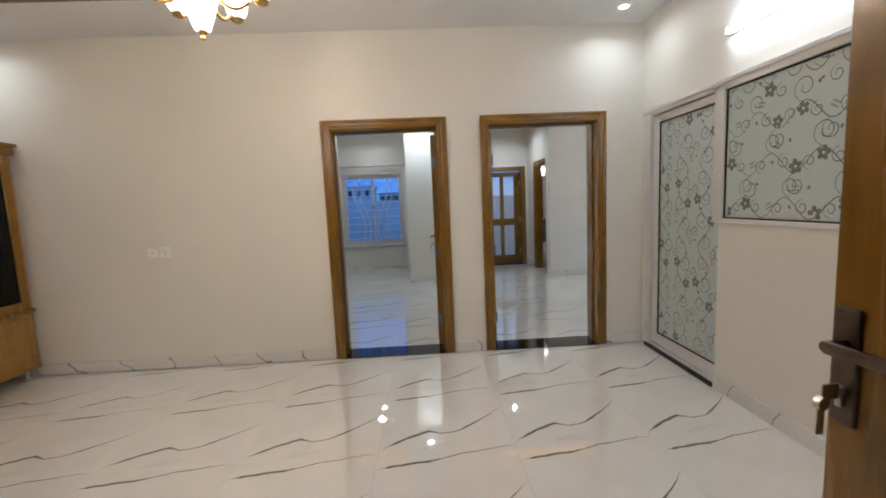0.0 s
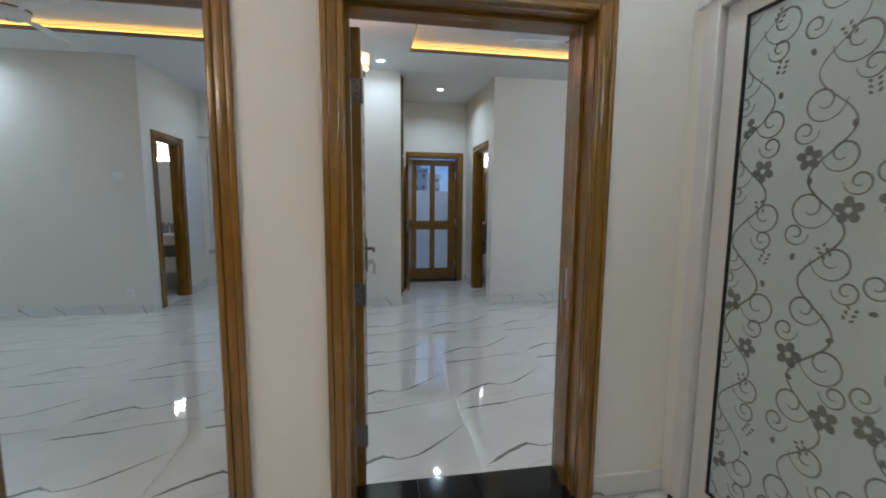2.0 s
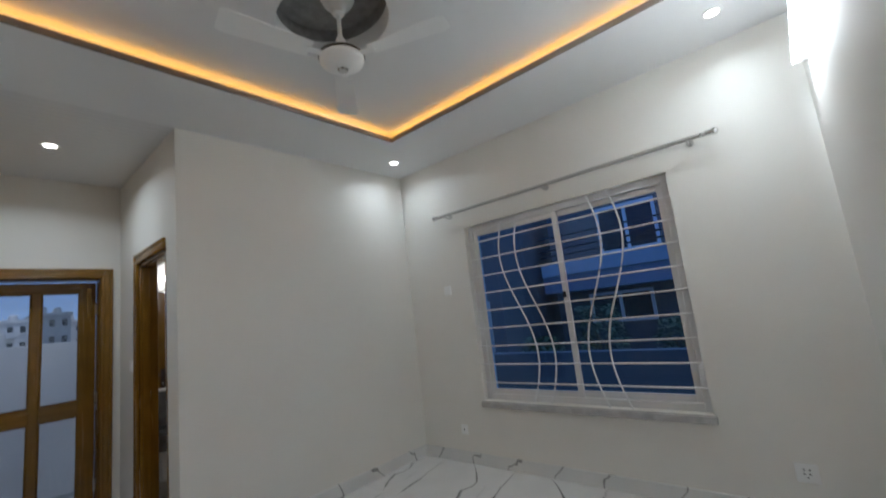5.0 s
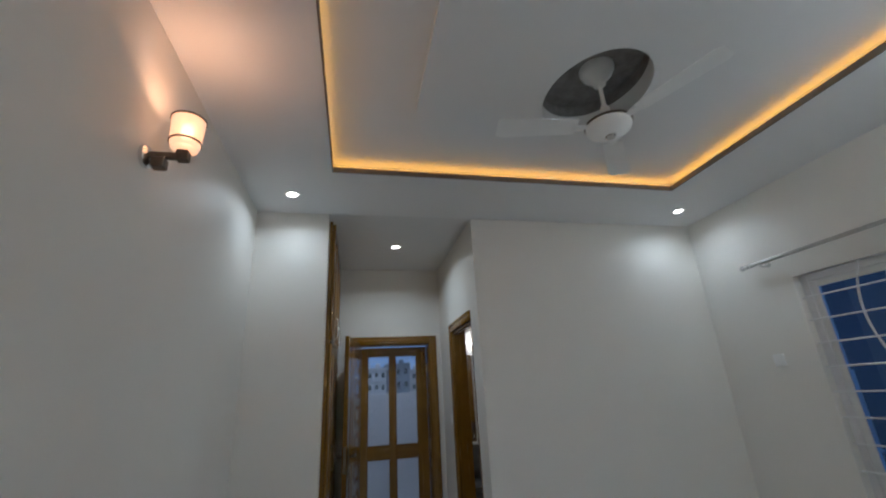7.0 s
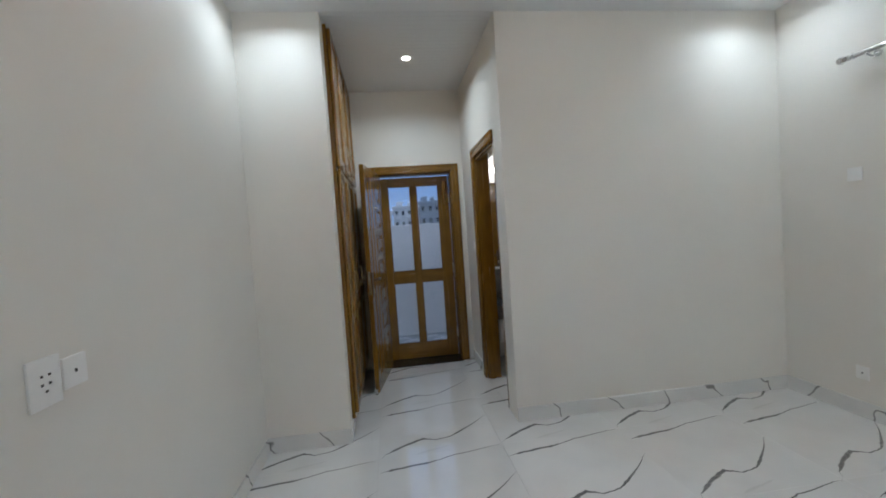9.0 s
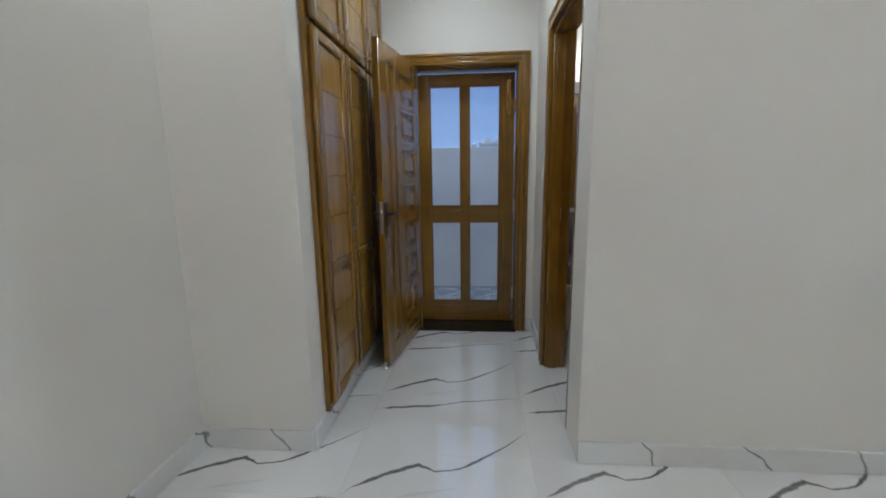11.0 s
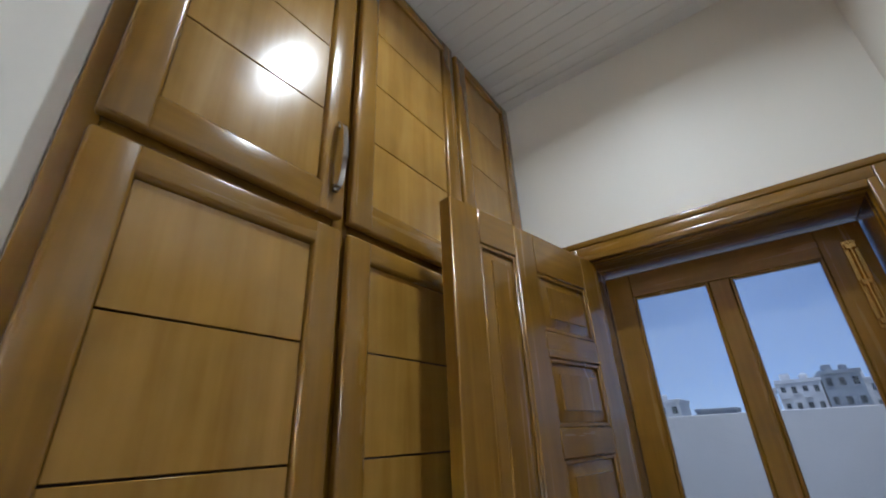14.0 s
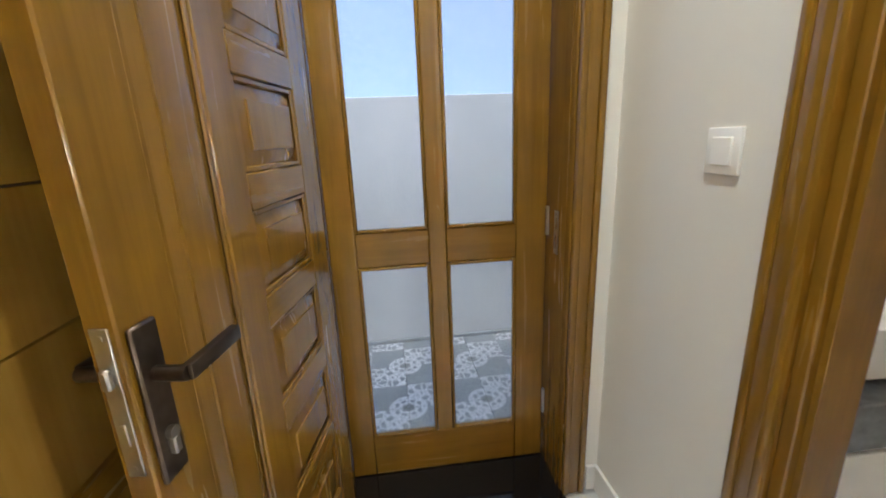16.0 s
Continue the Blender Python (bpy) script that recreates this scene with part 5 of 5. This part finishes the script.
def display_cabinet():
    """Glazed wooden cabinet on small metal feet, its front towards +x."""
    t = thing("display_cabinet", pose(-3.51, 0, 0), "golden wooden display cabinet with dark glass doors, on steel feet", "cabinet")
    y0, y1, back, top = 2.2, 3.40, -0.42, 2.03
    part("base", one_box(back, y0, 0.10, 0.0, y1, 0.60, 0.006, 2), M_PANEL, t)
    part("side", one_box(back, y1 - 0.03, 0.60, 0.0, y1, top - 0.1, 0.004), M_PANEL, t)
    part("side", one_box(back, y0, 0.60, 0.0, y0 + 0.03, top - 0.1, 0.004), M_PANEL, t)
    part("back", one_box(back, y0 + 0.03, 0.60, back + 0.02, y1 - 0.03, top - 0.1), M_GROOVE, t)
    part("cornice", one_box(back, y0 - 0.02, top - 0.1, 0.03, y1 + 0.02, top - 0.03, 0.012, 2), M_WOOD, t)
    part("cornice", one_box(back, y0 - 0.035, top - 0.03, 0.045, y1 + 0.035, top, 0.01, 2), M_WOOD, t)
    part("ledge", one_box(back, y0 - 0.01, 0.59, 0.02, y1 + 0.01, 0.63, 0.008, 2), M_WOOD, t)
    for k in range(2):
        a, b = y0 + 0.03 + k * (y1 - y0 - 0.06) / 2, y0 + 0.03 + (k + 1) * (y1 - y0 - 0.06) / 2
        door = part("glass_door", one_box(0.0, a + 0.07, 0.70, 0.006, b - 0.07, top - 0.18), M_CLEAR, t, "dark glazed cabinet door")
        for q in ((a, 0.63, a + 0.07, top - 0.1), (b - 0.07, 0.63, b, top - 0.1), (a + 0.07, 0.63, b - 0.07, 0.70), (a + 0.07, top - 0.18, b - 0.07, top - 0.1)):
            part("door_frame", one_box(-0.012, q[0] + 0.001, q[1], 0.014, q[2] - 0.001, q[3], 0.003), M_WOOD, door)
        part("drawer_front", one_box(0.001, a + 0.01, 0.14, 0.016, b - 0.01, 0.56, 0.005, 2), M_PANEL, t)
    for z in (0.98, 1.32, 1.64):
        part("shelf", one_box(back + 0.02, y0 + 0.03, z, -0.03, y1 - 0.03, z + 0.02), M_PANEL, t)
    for x in (-0.06, back + 0.06):
        for y in (y0 + 0.08, y1 - 0.08):
            part("foot", lathe(bmesh.new(), [(0.03, 0.0), (0.03, 0.02), (0.016, 0.03), (0.016, 0.1)], 16, Matrix.Translation((x, y, 0))), M_STEEL, t)


display_cabinet()
M_LAMPG = glow("lit_opal_glass", (1.0, 0.9, 0.76), 5)


def chandelier(x, y, top):
    t = thing("chandelier", pose(x, y, 0), "brass chandelier with curled arms and lit opal cups", "chandelier")
    part("canopy", lathe(bmesh.new(), [(0.07, top), (0.06, top - 0.03), (0.012, top - 0.05), (0.012, top - 0.2)][::-1], 24), M_BRASS, t)
    part("stem", lathe(bmesh.new(), [(0.01, 2.28), (0.022, 2.30), (0.012, 2.33), (0.04, 2.38), (0.03, 2.45), (0.015, 2.5), (0.028, 2.58), (0.012, 2.62), (0.01, top - 0.19)], 20), M_BRASS, t)
    part("bowl", lathe(bmesh.new(), [(0.018, 2.27), (0.035, 2.275), (0.05, 2.32), (0.075, 2.40), (0.085, 2.44), (0.075, 2.44), (0.04, 2.34)], 24), M_LAMPG, t, "lit opal glass bowl")
    part("finial", lathe(bmesh.new(), [(0.003, 2.225), (0.012, 2.235), (0.008, 2.25), (0.022, 2.262), (0.022, 2.275)], 16), M_BRASS, t)
    for k in range(6):
        a = 2 * math.pi * k / 6 + 0.3
        pts = []
        for j in range(25):
            u = j / 24
            r = 0.04 + 0.27 * u
            z = 2.48 - 0.10 * math.sin(u * math.pi * 1.15) + 0.02 * u
            pts.append((r * math.cos(a), r * math.sin(a), z))
        for j in range(14):
            s = math.pi * 1.5 * j / 13
            r = 0.31 + 0.04 * math.sin(s)
            pts.append((r * math.cos(a), r * math.sin(a), 2.50 + 0.025 * (1 - math.cos(s)) * 0.7))
        arm = part("arm", tube(bmesh.new(), pts, 0.009, 8), M_BRASS, t)
        m = Matrix.Translation((0.28 * math.cos(a), 0.28 * math.sin(a), 0.06))
        part("drip_pan", lathe(bmesh.new(), [(0.012, 2.355), (0.03, 2.365), (0.036, 2.38), (0.012, 2.385)], 16, m), M_BRASS, arm)
        part("cup", lathe(bmesh.new(), [(0.02, 2.385), (0.045, 2.40), (0.06, 2.45), (0.055, 2.52), (0.05, 2.52), (0.04, 2.42)], 20, m), M_LAMPG, arm, "lit opal glass cup")
    return t


chandelier(-1.1, 1.9, LCEIL + 0.15)


def tube_light(m, label):
    """A bare lamp tube on a batten; the wall is at local x = 0 and the tube runs along y."""
    t = thing("tube_light", m, label, "tube light", "tube lamps")
    part("batten", one_box(-0.03, -0.61, -0.02, 0, 0.61, 0.025, 0.004), M_PLASTIC, t)
    part("tube", cyl(bmesh.new(), (-0.045, -0.59, 0), (-0.045, 0.59, 0), 0.016), M_TUBE, t)
    for s in (-1, 1):
        part("end_cap", one_box(-0.062, s * 0.6 - 0.012, -0.02, -0.001, s * 0.6 + 0.012, 0.022, 0.004), M_PLASTIC, t)


M_TUBE = glow("tube_glass", (0.92, 0.97, 1.0), 12)
tube_light(pose(1.93, 1.76, 2.37), "lit white tube lamp on the wall above the frosted window")
tube_light(pose(3.3, WB, 2.40, 0, 0, -90), "lit white tube lamp high on the bedroom wall")

# ---- bathroom behind the hall door ----
wl_b = plain("bath_tile", (0.72, 0.73, 0.74), 0.15, vary=0.03, scale=2)


def vanity():
    t = thing("vanity_unit", pose(2.3, HEND, 0), "white wall-hung vanity with a grey top and white basin", "vanity")
    part("cabinet", one_box(0.0, -0.46, 0.27, 0.80, -0.004, 0.50, 0.004), M_PLASTIC, t)
    part("drawer", one_box(0.01, -0.475, 0.28, 0.79, -0.461, 0.485, 0.003), M_PLASTIC, t)
    part("worktop", one_box(-0.01, -0.48, 0.50, 0.81, -0.004, 0.63, 0.004), plain("grey_stone", (0.18, 0.2, 0.22), 0.2, vary=0.2, scale=30), t, "grey stone top")
    bm = lathe(bmesh.new(), [(0.15, 0.63), (0.19, 0.66), (0.215, 0.79), (0.211, 0.80), (0.203, 0.80), (0.196, 0.79), (0.165, 0.69), (0.02, 0.665)], 48)
    for v in bm.verts:                     # squared plan with round corners
        a = math.atan2(v.co.y, v.co.x)
        k = (abs(math.cos(a)) ** 4 + abs(math.sin(a)) ** 4) ** -0.25
        v.co.x, v.co.y = v.co.x * k * 1.2 + 0.4, v.co.y * k - 0.245
    part("basin", bm, M_PLASTIC, t, "white squared basin with round corners")
    part("tap", tube(bmesh.new(), [(0.4, -0.035, 0.79), (0.4, -0.035, 0.93), (0.4, -0.06, 0.955), (0.4, -0.14, 0.945), (0.4, -0.15, 0.92)], 0.012, 10), M_CHROME, t)
    part("splashback", one_box(-0.065, -0.012, 0.631, 0.81, -0.003, 0.938, 0.001), plain("grey_splash_tile", (0.30, 0.31, 0.32), 0.25, vary=0.2, scale=14), t, "grey streaked tile splashback")
    m = thing("mirror", pose(2.3, HEND, 0), "frameless bathroom mirror over the basin", "mirror")
    part("mirror_glass", one_box(-0.065, -0.02, 0.965, 0.80, -0.004, 1.85, 0.002), plain("mirror_silver", (0.9, 0.9, 0.9), 0.02, 1.0, vary=0.0), m)
    s = thing("wall_shelf", pose(2.3, HEND, 0), "narrow white shelf under the bathroom mirror", "shelf")
    part("board", one_box(-0.065, -0.10, 0.94, 0.80, -0.004, 0.96, 0.003), M_PLASTIC, s)
    l = thing("mirror_lamp", pose(2.62, HEND, 1.98), "lit white lamp bar over the mirror", "wall lamp")
    part("lamp_bar", one_box(-0.2, -0.09, -0.025, 0.2, -0.05, 0.025, 0.01, 2), glow("lamp_bar_glass", (1.0, 0.98, 0.95), 8), l)
    part("lamp_base", one_box(-0.06, -0.05, -0.02, 0.06, -0.001, 0.02, 0.003), M_CHROME, l)


vanity()
panel_leaf("door_6", pose(HR + 0.10, 7.235, 0.01, 0, 0, 5), 0.56, 1.97, label="open varnished wooden bathroom door")
panel_leaf("door_7", pose(-1.97, 7.305, 0.01, 0, 0, 182), 0.58, 1.97, label="open varnished wooden door of the niche bathroom")
wall("wall_bath2_west", "y", FAR + 0.15, 8.62, -3.3, -3.2, 0, 2.83, [], M_WHITE, "white tiled bathroom wall")
structure("ceiling_bath2", one_box(-3.98, FAR + 0.15, 2.835, -1.99, 8.62, 3.05), M_CEIL, "flat white painted ceiling", "ceiling")
structure("floor_bath2", one_box(-3.98, FAR + 0.15, -0.009, -1.87, 8.62, 0.0), wl_b, "pale bathroom floor", "floor")
for nm, m in (("vanity_unit", pose(-2.74, 8.62, 0)), ("mirror", pose(-2.74, 8.62, 0)), ("mirror_lamp", pose(-2.36, 8.62, 1.88))):
    copy_thing(bpy.data.objects[nm], m)
bulb_lamp(-2.36, 8.45, 1.9, 2.2, (1.0, 0.98, 0.95))

# ---- small fittings ----
switch_plate("socket_plate", pose(XL, 5.33, 1.06, 0, 0, 90), 0.10, 0.125, "socket", "white power socket on the bedroom wall")
switch_plate("socket_plate", pose(XL, 5.43, 1.06, 0, 0, 90), 0.085, 0.085, "hole", "white cable outlet beside the socket")
switch_plate("switch_plate", pose(-2.125, FAR + 0.03, 1.543), 0.10, 0.09, "blank", "white blank plate high on the other bedroom wall")
switch_plate("socket_plate", pose(-2.098, FAR + 0.03, 0.24), 0.085, 0.085, "socket", "white socket low on the other bedroom wall")


def strike_plate(m):
    t = thing("strike_plate", m, "steel strike plate let into the door jamb", "strike plate", "strike plates")
    bm = bmesh.new()
    for a in ((-0.015, -0.072, 0.015, -0.054), (-0.015, -0.01, 0.015, 0.014), (-0.015, 0.05, 0.015, 0.072), (-0.015, -0.054, -0.008, 0.05), (0.0055, -0.054, 0.015, 0.05)):
        box(bm, a[0], -0.003, a[1], a[2], 0.0, a[3], 0.0008)
    box(bm, 0.0142, -0.0045, -0.035, 0.0195, -0.001, 0.043, 0.0008)
    part("plate", bm, M_STEEL, t)
    part("pocket", one_box(-0.0078, -0.0008, -0.053, 0.0053, -0.0002, 0.049), M_WOOD, t)
    bm = bmesh.new()
    for z in (-0.063, 0.061):
        cyl(bm, (0, -0.003, z), (0, -0.0042, z), 0.0045, n=10)
    part("screws", bm, M_HINGE, t)


strike_plate(pose(DB[1] - 0.014, 3.585, 0.945, 0, 0, -90))
strike_plate(pose(DA[0] + 0.022, 3.587, 0.965, 0, 0, 90))
strike_plate(pose(HR + 0.05, 7.895 - 0.035, 0.98, 0, 0, 0))
strike_plate(pose(1.989, 8.60, 0.945, 0, 0, -90))
ds = thing("door_stop", pose(1.115, 7.78, 0), "small chrome door stop on the floor", "door stop")
part("door_stop_body", lathe(bmesh.new(), [(0.014, 0.0), (0.014, 0.006), (0.007, 0.01), (0.007, 0.03), (0.013, 0.034), (0.012, 0.05), (0.004, 0.053)], 18), M_CHROME, ds)
st = thing("ceiling_light", pose(-1.1, 7.55, CEIL), "ceiling lamp with four dark arms in the niche", "ceiling light")
for k in range(4):
    o = part("arm_plate", one_box(0.10, -0.05, -0.02, 0.24, 0.05, -0.001, 0.004), M_BRONZE, st)
    o.matrix_basis = pose(0, 0, 0, 0, 0, 45 + 90 * k)
part("lamp_hub", lathe(bmesh.new(), [(0.02, -0.05), (0.06, -0.04), (0.07, -0.01), (0.07, 0.0)], 24), M_SPOT, st)
fan2 = [o for o in bpy.data.objects if o.name == "ceiling_fan"][0]
copy_thing(fan2, pose(-1.875, 5.41, -0.085, 0, 0, 40))

# ---- floors, tile by tile ----
structure("floor_base", one_box(-4.2, -2.2, -0.05, 4.5, HEND + 0.23, -0.009), M_GROUT, "pale grout bed under the floor tiles", "floor")
# (tiles last)
floor = thing("floor", Matrix(), "polished white marble-look floor tiles with grey veins", "floor", "", "structure")
_meshes = {}


def tile(x0, y0, x1, y1, cx, cy):
    """One tile, cut to the given edges; its veins run from its own uncut middle (cx, cy)."""
    key = tuple(round(v, 4) for v in (x0 - cx, y0 - cy, x1 - cx, y1 - cy))
    if key not in _meshes:
        bm = one_box(key[0] + 0.0004, key[1] + 0.0004, -0.009, key[2] - 0.0004, key[3] - 0.0004, 0.0, 0.0004)
        me = bpy.data.meshes.new("tile")
        bm.to_mesh(me)
        bm.free()
        me.materials.append(M_TILE)
        _meshes[key] = me
    ob = new("tile", _meshes[key])
    ob.parent = floor
    ob.location = (cx, cy, 0)


LOUNGE = (-4.1, -2.08, 1.93, WF - 0.025)
AREAS = [(XL, WB, XR, FAR), (HL, FAR, HR, HEND - 0.05), LOUNGE, (-3.98, WB, XL - 0.2, FAR + 0.03), (-1.87, FAR + 0.03, -0.37, 8.62), (HR, FAR + 0.12, 4.0, HEND)]
for area in AREAS:
    x0, y0, x1, y1 = area
    px, py = (1.168, 1.916) if area is LOUNGE else (1.16, 6.708)      # one corner of the laid grid
    i = math.floor((x0 - px) / TX)
    while px + i * TX < x1:
        j = math.floor((y0 - py) / TY)
        while py + j * TY < y1:
            ax, ay = px + i * TX, py + j * TY
            a, b, c, d = max(ax, x0), max(ay, y0), min(ax + TX, x1), min(ay + TY, y1)
            if c - a > 0.01 and d - b > 0.01:
                tile(a, b, c, d, ax + TX / 2, ay + TY / 2)
            j += 1
        i += 1
